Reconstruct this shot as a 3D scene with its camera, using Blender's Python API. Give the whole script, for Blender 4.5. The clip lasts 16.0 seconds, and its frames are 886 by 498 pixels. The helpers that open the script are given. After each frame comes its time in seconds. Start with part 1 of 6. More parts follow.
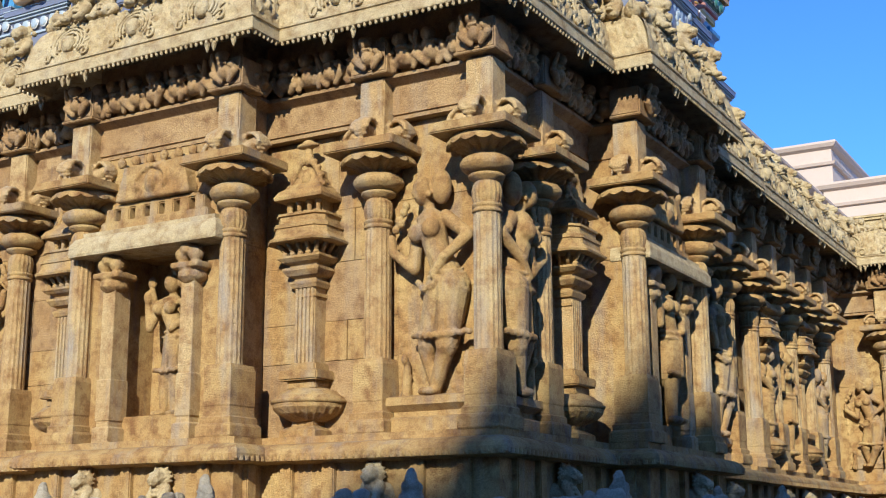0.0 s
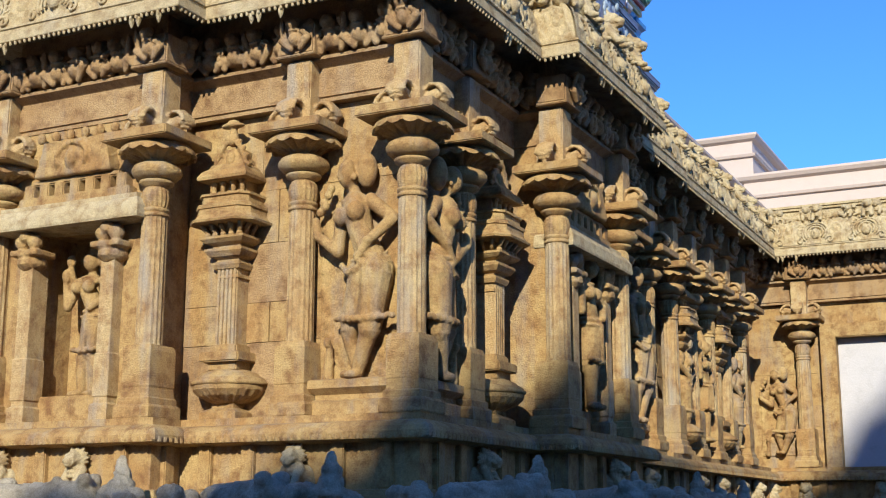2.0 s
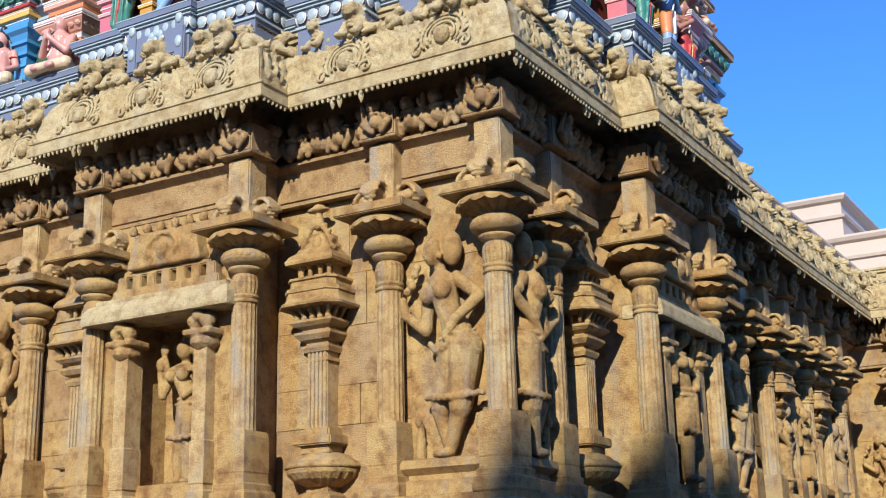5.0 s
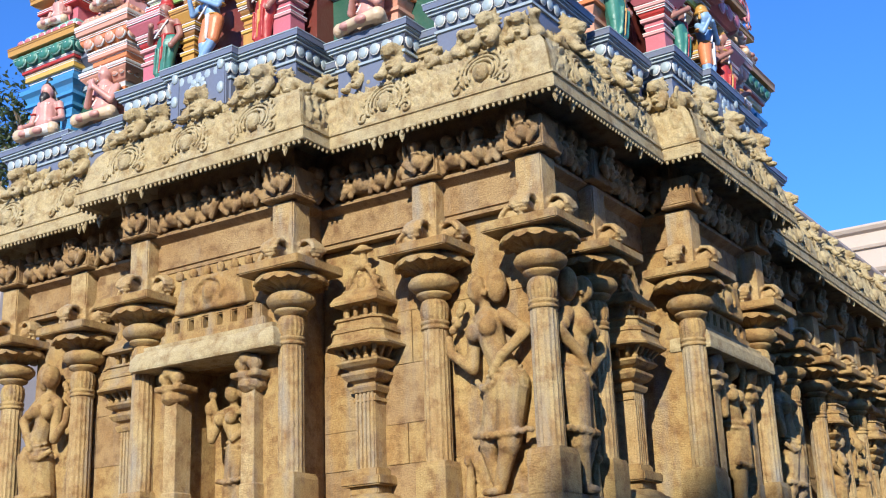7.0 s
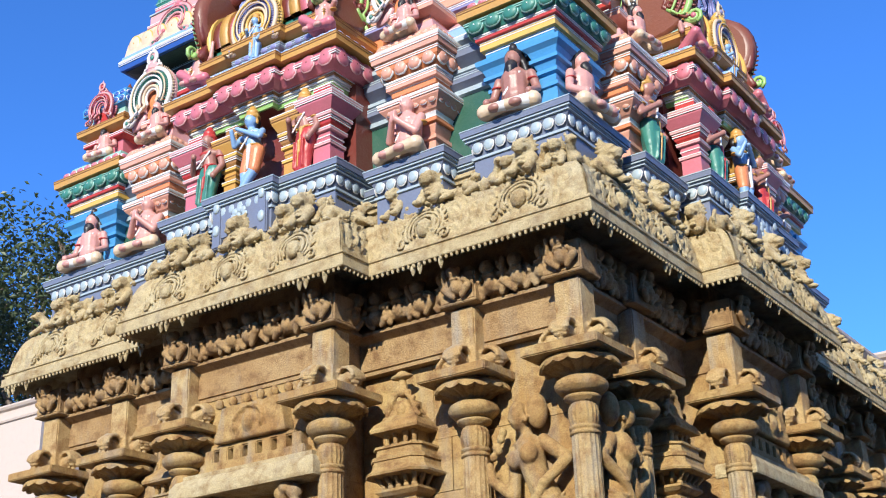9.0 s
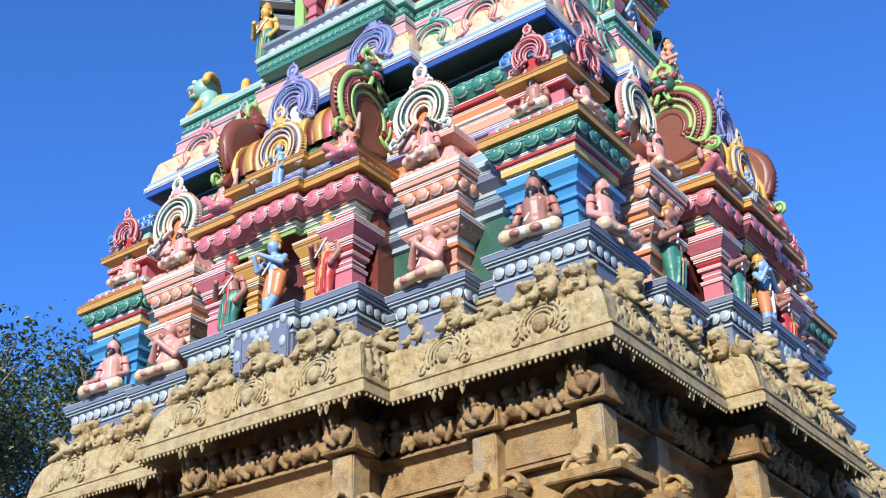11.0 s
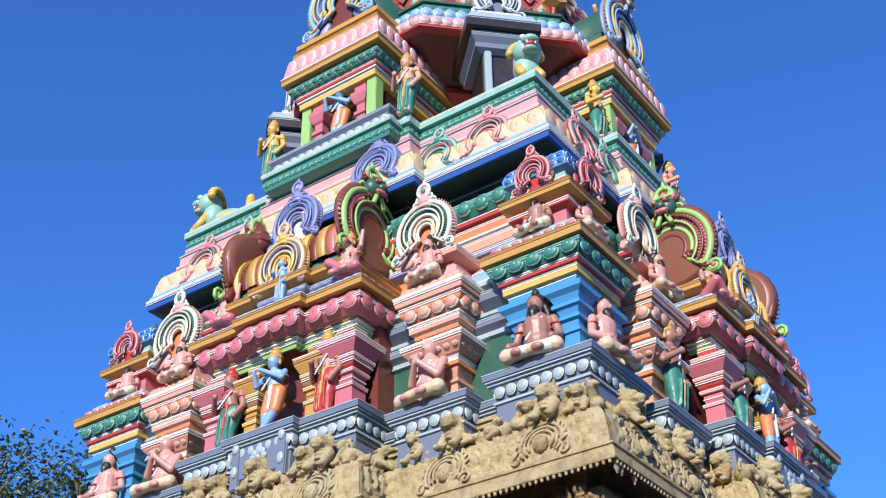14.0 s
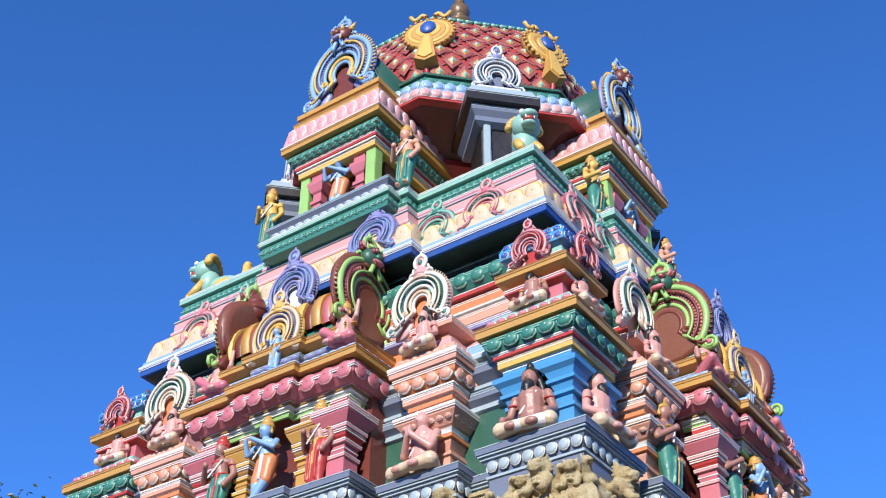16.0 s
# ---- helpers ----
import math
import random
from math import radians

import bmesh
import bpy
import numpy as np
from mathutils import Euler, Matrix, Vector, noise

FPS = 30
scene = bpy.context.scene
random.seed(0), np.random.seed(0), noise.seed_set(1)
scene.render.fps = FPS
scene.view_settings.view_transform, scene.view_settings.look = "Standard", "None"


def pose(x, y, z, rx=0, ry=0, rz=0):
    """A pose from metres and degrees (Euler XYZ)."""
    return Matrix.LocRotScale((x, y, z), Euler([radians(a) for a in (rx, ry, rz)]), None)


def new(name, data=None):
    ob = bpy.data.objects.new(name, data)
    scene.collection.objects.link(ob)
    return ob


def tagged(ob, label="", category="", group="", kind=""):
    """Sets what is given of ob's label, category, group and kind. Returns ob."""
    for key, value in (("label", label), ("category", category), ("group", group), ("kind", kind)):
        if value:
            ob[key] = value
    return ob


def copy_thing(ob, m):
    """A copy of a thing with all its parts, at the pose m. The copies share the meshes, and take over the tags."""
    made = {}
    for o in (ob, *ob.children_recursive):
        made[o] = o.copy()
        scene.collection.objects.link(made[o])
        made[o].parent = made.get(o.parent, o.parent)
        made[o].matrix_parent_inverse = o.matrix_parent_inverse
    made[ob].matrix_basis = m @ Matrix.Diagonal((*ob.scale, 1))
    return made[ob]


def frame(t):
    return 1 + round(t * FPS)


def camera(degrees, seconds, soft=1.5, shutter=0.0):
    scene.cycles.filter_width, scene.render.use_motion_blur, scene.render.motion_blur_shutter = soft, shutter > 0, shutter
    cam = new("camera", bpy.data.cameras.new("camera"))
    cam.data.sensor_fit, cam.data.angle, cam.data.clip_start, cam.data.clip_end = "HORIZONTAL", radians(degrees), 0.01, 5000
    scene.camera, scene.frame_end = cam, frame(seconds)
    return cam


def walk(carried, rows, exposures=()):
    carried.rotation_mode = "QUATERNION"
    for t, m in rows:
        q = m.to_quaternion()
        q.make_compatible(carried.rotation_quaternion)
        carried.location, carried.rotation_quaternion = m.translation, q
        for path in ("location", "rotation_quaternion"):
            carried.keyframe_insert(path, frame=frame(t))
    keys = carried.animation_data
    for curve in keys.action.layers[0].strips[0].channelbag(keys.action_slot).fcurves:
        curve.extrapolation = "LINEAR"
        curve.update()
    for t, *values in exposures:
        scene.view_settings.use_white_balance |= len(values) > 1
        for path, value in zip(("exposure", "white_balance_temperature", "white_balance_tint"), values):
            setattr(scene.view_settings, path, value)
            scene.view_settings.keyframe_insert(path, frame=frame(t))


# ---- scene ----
cam = camera(38.5, 16.0, soft=1.1)
EYE = (0.0, 0.0, 1.6)
ROWS = [
    (0.0, 102.644, 0.172, 30.101),
    (0.5, 102.490, 0.141, 29.193),
    (1.0, 102.325, 0.114, 28.269),
    (1.5, 102.084, 0.049, 27.143),
    (2.0, 101.930, -0.150, 26.535),
    (2.5, 101.926, -0.307, 26.725),
    (3.0, 102.225, -0.126, 27.591),
    (3.5, 102.892, 0.267, 28.681),
    (4.0, 103.694, 0.715, 29.553),
    (4.5, 104.586, 1.041, 30.314),
    (5.0, 105.423, 1.213, 30.874),
    (7.5, 107.907, 2.142, 33.684),
    (8.0, 109.069, 2.117, 34.133),
    (8.5, 110.854, 2.028, 34.639),
    (9.0, 112.922, 1.975, 35.047),
    (9.5, 115.125, 1.880, 35.442),
    (12.0, 120.276, 1.429, 35.915),
    (12.5, 121.473, 1.384, 35.924),
    (13.0, 122.314, 1.249, 35.906),
    (13.5, 123.112, 1.073, 35.810),
    (14.0, 123.893, 0.746, 35.516),
    (14.5, 124.528, 0.430, 35.226),
    (15.0, 125.300, 0.224, 35.032),
    (15.5, 126.230, 0.032, 34.848),
    (16.0, 127.119, -0.139, 34.673),
]
walk(cam, [(t, pose(*EYE, rx, ry, rz)) for t, rx, ry, rz in ROWS], exposures=[(0.0, 0.50, 5100, 13), (5.0, 0.48, 5080, 13), (9.0, 0.56, 5050, 13), (12.5, 0.46, 5020, 13), (16.0, 0.41, 5000, 13)])

# ---- world and sun ----
world = bpy.data.worlds.new("sky")
scene.world = world
world.use_nodes = True
wn = world.node_tree.nodes
sky = wn.new("ShaderNodeTexSky")
sky.sky_type = "NISHITA"
sky.sun_disc = False
SUN_WAY = Vector((-0.30, 1.0, -0.52)).normalized()
sky.sun_elevation = math.asin(-SUN_WAY.z)
sky.sun_rotation = math.atan2(-SUN_WAY.x, -SUN_WAY.y)
sky.altitude, sky.air_density, sky.dust_density, sky.ozone_density = 1500, 1.0, 0.0, 8.0
wn["Background"].inputs["Strength"].default_value = 0.15
world.node_tree.links.new(sky.outputs[0], wn["Background"].inputs["Color"])
sun = new("sun", bpy.data.lights.new("sun", "SUN"))
sun.data.energy, sun.data.angle, sun.data.color = 5.6, radians(0.6), (1.0, 0.825, 0.53)
sun.rotation_euler = SUN_WAY.to_track_quat("-Z", "Y").to_euler()

# ---- materials ----


def shader(name, rough=0.8, metal=0.0):
    m = bpy.data.materials.new(name)
    m.use_nodes = True
    b = m.node_tree.nodes["Principled BSDF"]
    b.inputs["Roughness"].default_value, b.inputs["Metallic"].default_value = rough, metal
    return m, m.node_tree.nodes, m.node_tree.links, b


def node(nodes, kind, **values):
    n = nodes.new(kind)
    for key, value in values.items():
        n.inputs[key.replace("_", " ")].default_value = value
    return n


def mixed(nodes, links, fac, a, b, blend="MIX"):
    n = nodes.new("ShaderNodeMix")
    n.data_type, n.blend_type = "RGBA", blend
    for slot, value in ((0, fac), (6, a), (7, b)):
        if isinstance(value, (int, float)):
            n.inputs[slot].default_value = value
        elif isinstance(value, tuple):
            n.inputs[slot].default_value = (*value, 1)
        else:
            links.new(value, n.inputs[slot])
    return n.outputs[2]


def ramped(nodes, links, source, lo, hi):
    n = nodes.new("ShaderNodeMapRange")
    n.inputs[1].default_value, n.inputs[2].default_value = lo, hi
    links.new(source, n.inputs[0])
    return n.outputs[0]


def stone(name, base, pale, dark, grey=(0.30, 0.29, 0.27), greying=0.5, bump=0.5):
    """Weathered granite: two scales of ochre stain, grey lichen streaks, pitted grain."""
    m, nodes, links, b = shader(name, 0.88)
    co = nodes.new("ShaderNodeNewGeometry").outputs["Position"]
    big = node(nodes, "ShaderNodeTexNoise", Scale=2.2, Detail=7.0, Roughness=0.68)
    mid = node(nodes, "ShaderNodeTexNoise", Scale=9.0, Detail=6.0, Roughness=0.65)
    fine = node(nodes, "ShaderNodeTexNoise", Scale=85.0, Detail=4.0, Roughness=0.7)
    pits = node(nodes, "ShaderNodeTexVoronoi", Scale=47.0)
    stretch = nodes.new("ShaderNodeMapping")
    stretch.inputs["Scale"].default_value = (5.0, 5.0, 0.9)
    links.new(co, stretch.inputs[0])
    streak = node(nodes, "ShaderNodeTexNoise", Scale=1.0, Detail=5.0, Roughness=0.6)
    links.new(stretch.outputs[0], streak.inputs["Vector"])
    for n in (big, mid, fine, pits):
        links.new(co, n.inputs["Vector"])
    c = mixed(nodes, links, ramped(nodes, links, big.outputs[0], 0.35, 0.65), base, pale)
    c = mixed(nodes, links, ramped(nodes, links, mid.outputs[0], 0.46, 0.68), c, dark)
    g = nodes.new("ShaderNodeMath")
    g.operation = "MULTIPLY"
    g.inputs[1].default_value = greying
    links.new(ramped(nodes, links, streak.outputs[0], 0.52, 0.72), g.inputs[0])
    c = mixed(nodes, links, g.outputs[0], c, grey)
    grain = ramped(nodes, links, fine.outputs[0], 0.25, 0.75)
    c = mixed(nodes, links, 0.45, c, mixed(nodes, links, grain, (0.35, 0.33, 0.31), (1.5, 1.5, 1.5)), "MULTIPLY")
    spots = ramped(nodes, links, pits.outputs["Distance"], 0.08, 0.22)
    c = mixed(nodes, links, spots, mixed(nodes, links, 0.22, c, (0.08, 0.05, 0.03)), c)
    links.new(c, b.inputs["Base Color"])
    add = nodes.new("ShaderNodeMath")
    add.operation = "MULTIPLY_ADD"
    links.new(mid.outputs[0], add.inputs[0])
    add.inputs[1].default_value = 1.2
    links.new(fine.outputs[0], add.inputs[2])
    bp = nodes.new("ShaderNodeBump")
    bp.inputs["Strength"].default_value, bp.inputs["Distance"].default_value = bump, 0.028
    links.new(add.outputs[0], bp.inputs["Height"])
    links.new(bp.outputs[0], b.inputs["Normal"])
    return m


def paint(name, colour, rough=0.42, wear=0.25, dirt=(0.16, 0.13, 0.10)):
    """Enamel paint on plaster, slightly uneven, with faint grime."""
    m, nodes, links, b = shader(name, rough)
    colour = tuple(0.92 * v for v in colour)
    co = nodes.new("ShaderNodeNewGeometry").outputs["Position"]
    big = node(nodes, "ShaderNodeTexNoise", Scale=6.0, Detail=5.0, Roughness=0.65)
    fine = node(nodes, "ShaderNodeTexNoise", Scale=45.0, Detail=3.0, Roughness=0.6)
    for n in (big, fine):
        links.new(co, n.inputs["Vector"])
    k = nodes.new("ShaderNodeMath")
    k.operation = "MULTIPLY"
    k.inputs[1].default_value = wear
    links.new(ramped(nodes, links, big.outputs[0], 0.5, 0.8), k.inputs[0])
    c = mixed(nodes, links, k.outputs[0], colour, dirt)
    pale = tuple(min(1.0, v * 1.15 + 0.02) for v in colour)
    c = mixed(nodes, links, ramped(nodes, links, fine.outputs[0], 0.45, 0.7), c, mixed(nodes, links, 0.35, c, pale))
    links.new(c, b.inputs["Base Color"])
    bp = nodes.new("ShaderNodeBump")
    bp.inputs["Strength"].default_value, bp.inputs["Distance"].default_value = 0.25, 0.01
    links.new(fine.outputs[0], bp.inputs["Height"])
    links.new(bp.outputs[0], b.inputs["Normal"])
    return m


STONE = stone("ochre_granite", (0.325, 0.186, 0.055), (0.450, 0.322, 0.122), (0.200, 0.102, 0.031), (0.275, 0.250, 0.205), 0.6, 0.6)
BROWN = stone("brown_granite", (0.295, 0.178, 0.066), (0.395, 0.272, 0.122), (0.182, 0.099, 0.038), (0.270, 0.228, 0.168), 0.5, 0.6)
CREST = stone("pale_granite", (0.456, 0.354, 0.174), (0.532, 0.447, 0.259), (0.289, 0.196, 0.081), (0.365, 0.331, 0.252), 0.4, 0.7)
SHAFT = stone("greyed_granite", (0.425, 0.272, 0.100), (0.510, 0.385, 0.180), (0.265, 0.146, 0.050), (0.345, 0.315, 0.255), 0.9, 0.7)
PODIUM = stone("grey_granite", (0.450, 0.375, 0.250), (0.560, 0.500, 0.360), (0.270, 0.215, 0.130), (0.400, 0.375, 0.305), 0.6, 0.9)
P = {
    "grey": paint("slate_blue_paint", (0.156, 0.175, 0.248)),
    "white": paint("white_paint", (0.699, 0.681, 0.662)),
    "silver": paint("pale_grey_paint", (0.348, 0.412, 0.456)),
    "sky": paint("sky_blue_paint", (0.082, 0.266, 0.530)),
    "blue": paint("deep_blue_paint", (0.031, 0.082, 0.331)),
    "ice": paint("light_blue_paint", (0.240, 0.380, 0.626)),
    "pink": paint("rose_paint", (0.506, 0.147, 0.184)),
    "blush": paint("blush_pink_paint", (0.604, 0.316, 0.316)),
    "red": paint("red_paint", (0.405, 0.035, 0.029)),
    "crimson": paint("crimson_paint", (0.350, 0.038, 0.030)),
    "rosewood": paint("faded_red_paint", (0.300, 0.075, 0.062)),
    "maroon": paint("maroon_paint", (0.147, 0.029, 0.019)),
    "peach": paint("peach_paint", (0.626, 0.316, 0.222)),
    "orange": paint("orange_paint", (0.589, 0.209, 0.076)),
    "gold": paint("gold_paint", (0.486, 0.266, 0.051)),
    "ochre": paint("ochre_paint", (0.309, 0.152, 0.038)),
    "yellow": paint("yellow_paint", (0.626, 0.393, 0.076)),
    "cream": paint("cream_paint", (0.626, 0.475, 0.316)),
    "green": paint("sea_green_paint", (0.055, 0.198, 0.152)),
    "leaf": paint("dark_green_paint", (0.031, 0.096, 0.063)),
    "lime": paint("lime_paint", (0.316, 0.500, 0.139)),
    "mint": paint("mint_paint", (0.276, 0.460, 0.386)),
    "lilac": paint("lilac_paint", (0.228, 0.228, 0.456)),
    "skin": paint("skin_pink_paint", (0.552, 0.285, 0.248)),
    "tan": paint("brown_skin_paint", (0.331, 0.156, 0.120)),
    "black": paint("black_paint", (0.015, 0.011, 0.011)),
    "brown": paint("brown_paint", (0.177, 0.053, 0.026)),
}
CREAMWALL = paint("cream_wall_paint", (0.50, 0.41, 0.34), 0.7, 0.15)
EARTH = stone("dusty_earth", (0.20, 0.165, 0.12), (0.26, 0.215, 0.16), (0.14, 0.11, 0.08))

# ---- mesh helpers ----


def box(bm, x0, x1, y0, y1, z0, z1, mat=0, bevel=0.0):
    vs = [bm.verts.new(p) for p in ((x0, y0, z0), (x1, y0, z0), (x1, y1, z0), (x0, y1, z0), (x0, y0, z1), (x1, y0, z1), (x1, y1, z1), (x0, y1, z1))]
    fs = [bm.faces.new([vs[i] for i in q]) for q in ((3, 2, 1, 0), (4, 5, 6, 7), (0, 1, 5, 4), (1, 2, 6, 5), (2, 3, 7, 6), (3, 0, 4, 7))]
    for f in fs:
        f.material_index = mat
    if bevel:
        es = list({e for f in fs for e in f.edges})
        bmesh.ops.bevel(bm, geom=es, offset=bevel, segments=2, affect="EDGES", clamp_overlap=True)
    return fs


def rect(hx, hy, cx=0.0, cy=0.0):
    return [(cx - hx, cy - hy), (cx + hx, cy - hy), (cx + hx, cy + hy), (cx - hx, cy + hy)]


def cross_plan(hx, hy, bx, by, step):
    """A rectangle with a shallow projecting bay on each side, counter-clockwise."""
    return [(-hx, -hy), (-bx, -hy), (-bx, -hy - step), (bx, -hy - step), (bx, -hy), (hx, -hy), (hx, -by), (hx + step, -by), (hx + step, by), (hx, by),
            (hx, hy), (bx, hy), (bx, hy + step), (-bx, hy + step), (-bx, hy), (-hx, hy), (-hx, by), (-hx - step, by), (-hx - step, -by), (-hx, -by)]


def offset(poly, d):
    out, n = [], len(poly)
    for i in range(n):
        a, b, c = Vector(poly[i - 1]), Vector(poly[i]), Vector(poly[(i + 1) % n])
        e, g = (b - a).normalized(), (c - b).normalized()
        n1, n2 = Vector((e.y, -e.x)), Vector((g.y, -g.x))
        s = (n1 + n2) / (1 + n1.dot(n2))
        out.append((b.x + s.x * d, b.y + s.y * d))
    return out


def ring(bm, poly, profile, mat=0, caps=True):
    """Sweeps a profile of (offset, z) round a plan."""
    loops = [[bm.verts.new((x, y, z)) for x, y in offset(poly, d)] for d, z in profile]
    n = len(poly)
    for lo, hi in zip(loops, loops[1:]):
        for i in range(n):
            bm.faces.new((lo[i], lo[(i + 1) % n], hi[(i + 1) % n], hi[i])).material_index = mat
    if caps:
        bm.faces.new(loops[0][::-1]).material_index = mat
        bm.faces.new(loops[-1]).material_index = mat


def lathe(bm, profile, n=20, cx=0.0, cy=0.0, flute=0.0, mat=0, turn=0.0):
    """Turns a profile of (radius, z); flute pulls in every second rib."""
    loops = []
    for r, z in profile:
        loops.append([bm.verts.new((cx + (r - (flute if k % 2 else 0)) * math.sin(turn + 2 * math.pi * k / n), cy - (r - (flute if k % 2 else 0)) * math.cos(turn + 2 * math.pi * k / n), z)) for k in range(n)])
    for lo, hi in zip(loops, loops[1:]):
        for i in range(n):
            f = bm.faces.new((lo[i], lo[(i + 1) % n], hi[(i + 1) % n], hi[i]))
            f.material_index, f.smooth = mat, n > 10 and not flute
    bm.faces.new(loops[0][::-1]).material_index = mat
    bm.faces.new(loops[-1]).material_index = mat


def ball(bm, c, r, mat=0, seg=12, rings=8, turn=None):
    m = Matrix.Translation(c) @ (turn or Matrix()) @ Matrix.Diagonal((*(r if isinstance(r, tuple) else (r, r, r)), 1))
    g = bmesh.ops.create_uvsphere(bm, u_segments=seg, v_segments=rings, radius=1, matrix=m)
    for f in {f for v in g["verts"] for f in v.link_faces}:
        f.material_index, f.smooth = mat, True


def limb(bm, a, b, r0, r1, mat=0, seg=12):
    """A tapered limb with rounded ends."""
    a, b = Vector(a), Vector(b)
    q = (b - a).to_track_quat("Z", "Y").to_matrix().to_4x4()
    m = Matrix.Translation((a + b) / 2) @ q
    g = bmesh.ops.create_cone(bm, cap_ends=True, segments=seg, radius1=r0, radius2=r1, depth=(b - a).length, matrix=m)
    for f in {f for v in g["verts"] for f in v.link_faces}:
        f.material_index, f.smooth = mat, True
    ball(bm, a, r0, mat, seg, 5)
    ball(bm, b, r1, mat, seg, 5)


def mesh_of(name, bm, mats):
    me = bpy.data.meshes.new(name)
    bmesh.ops.recalc_face_normals(bm, faces=bm.faces)
    bm.to_mesh(me)
    bm.free()
    for m in mats if isinstance(mats, (list, tuple)) else [mats]:
        me.materials.append(m)
    return me


def part(name, bm, mats, parent=None, label=""):
    ob = new(name, bm if isinstance(bm, bpy.types.Mesh) else mesh_of(name, bm, mats))
    ob.parent = parent
    return tagged(ob, label)


def fused(name, bm, mat, voxel, grain=0.0):
    """Melts overlapping forms into one carved, worn surface."""
    ob = new(name, mesh_of(name, bm, mat))
    r = ob.modifiers.new("melt", "REMESH")
    r.mode, r.voxel_size, r.use_smooth_shade = "VOXEL", voxel, True
    s = ob.modifiers.new("wear", "SMOOTH")
    s.factor, s.iterations = 0.5, 2
    me = bpy.data.meshes.new_from_object(ob.evaluated_get(bpy.context.evaluated_depsgraph_get()))
    bpy.data.objects.remove(ob)
    me.materials.clear()
    me.materials.append(mat)
    if grain:
        n = len(me.vertices)
        co, no = np.empty(3 * n), np.empty(3 * n)
        me.vertices.foreach_get("co", co)
        me.vertex_normals.foreach_get("vector", no)
        co, no = co.reshape(n, 3), no.reshape(n, 3)
        lift = np.array([noise.fractal(Vector(p) * 14, 1.0, 2.0, 3) + 0.5 * noise.noise(Vector(p) * 55) for p in co])
        me.vertices.foreach_set("co", (co + no * grain * lift[:, None]).ravel())
        me.update()
    return me


CX, CY = -6.40, 9.58
HX, HY = 3.0, 2.85


def spot(face, u, v, z):
    """A place on a face of the shrine: u along it from its middle, v outward from the eaves line, z up. Things face their local -y."""
    k = "SENW".index(face)
    hx, hy = (HX, HY) if k % 2 == 0 else (HY, HX)
    m = pose(CX, CY, 0, 0, 0, 90 * k)
    return m @ Matrix.Translation((u * hx / HX, -(hy + v), z))


def moved(bm, m):
    bmesh.ops.transform(bm, matrix=m, verts=bm.verts)


# ---- ground and shrine ----
bm = bmesh.new()
bmesh.ops.create_grid(bm, x_segments=40, y_segments=40, size=400)
tagged(part("ground", bm, EARTH), "dusty bare earth of the temple yard", "ground", kind="structure")

EAVES = cross_plan(HX, HY, 1.17, 1.11, 0.30)
EAVES = [(x + CX, y + CY) for x, y in EAVES]
CORE = [(x + CX, y + CY) for x, y in rect(HX, HY)]


def courses(thing, plan, wall_plan):
    """Podium, wall, beam, frieze and curved eaves of a stone shrine."""
    for name, mat, p, prof in (
        ("podium", STONE, plan, [(-0.02, 0.0), (-0.02, 0.35), (0.02, 0.38), (0.02, 0.55), (-0.10, 0.62), (-0.10, 1.25), (0.0, 1.32), (0.03, 1.42), (0.0, 1.52), (-0.10, 1.58), (-0.10, 1.66), (-0.04, 1.68), (-0.04, 1.76), (-0.24, 1.77), (-0.24, 2.06)]),
        ("ledge", STONE, plan, [(-0.24, 2.055), (-0.13, 2.07), (-0.11, 2.085), (-0.11, 2.12), (-0.125, 2.15), (-0.17, 2.18), (-0.24, 2.195), (-0.24, 2.24), (-0.45, 2.24)]),
        ("wall", STONE, wall_plan, [(-0.52, 2.2), (-0.52, 4.44)]),
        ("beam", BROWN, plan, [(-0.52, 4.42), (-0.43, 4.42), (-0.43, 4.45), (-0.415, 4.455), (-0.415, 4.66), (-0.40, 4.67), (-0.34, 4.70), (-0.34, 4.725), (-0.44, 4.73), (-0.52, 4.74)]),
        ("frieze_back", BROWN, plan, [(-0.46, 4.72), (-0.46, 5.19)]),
        ("eave", CREST, plan, [(-0.52, 5.185), (-0.26, 5.19), (-0.14, 5.16), (-0.07, 5.09), (-0.045, 5.01), (-0.03, 5.0), (-0.004, 5.0), (0.0, 5.006), (0.0, 5.07), (-0.018, 5.082), (-0.018, 5.10), (-0.006, 5.106), (-0.006, 5.122), (-0.045, 5.128), (-0.06, 5.22), (-0.085, 5.32), (-0.12, 5.41), (-0.165, 5.465), (-0.22, 5.49), (-0.33, 5.50), (-0.33, 5.66), (-0.30, 5.665), (-0.30, 5.69), (-0.28, 5.70), (-0.28, 5.73), (-0.33, 5.74), (-0.6, 5.74)]),
    ):
        bm = bmesh.new()
        ring(bm, p, prof)
        part(name, bm, mat, thing)


shrine = tagged(new("stone_shrine"), "carved ochre granite shrine base with deep eaves", "temple")
courses(shrine, EAVES, CORE)
HALL = [(-10.0, 12.3), (-3.44, 12.3), (-3.44, 18.5), (-10.0, 18.5)]
hall = tagged(new("stone_hall"), "carved granite hall joined to the shrine", "temple")
courses(hall, HALL, HALL)
WING = [(-6.0, 16.75), (6.0, 16.75), (6.0, 21.0), (-6.0, 21.0)]
wing = tagged(new("stone_wing"), "carved granite wing with a doorway, closing the yard", "temple")
courses(wing, WING, WING)


# ---- carved repeats ----


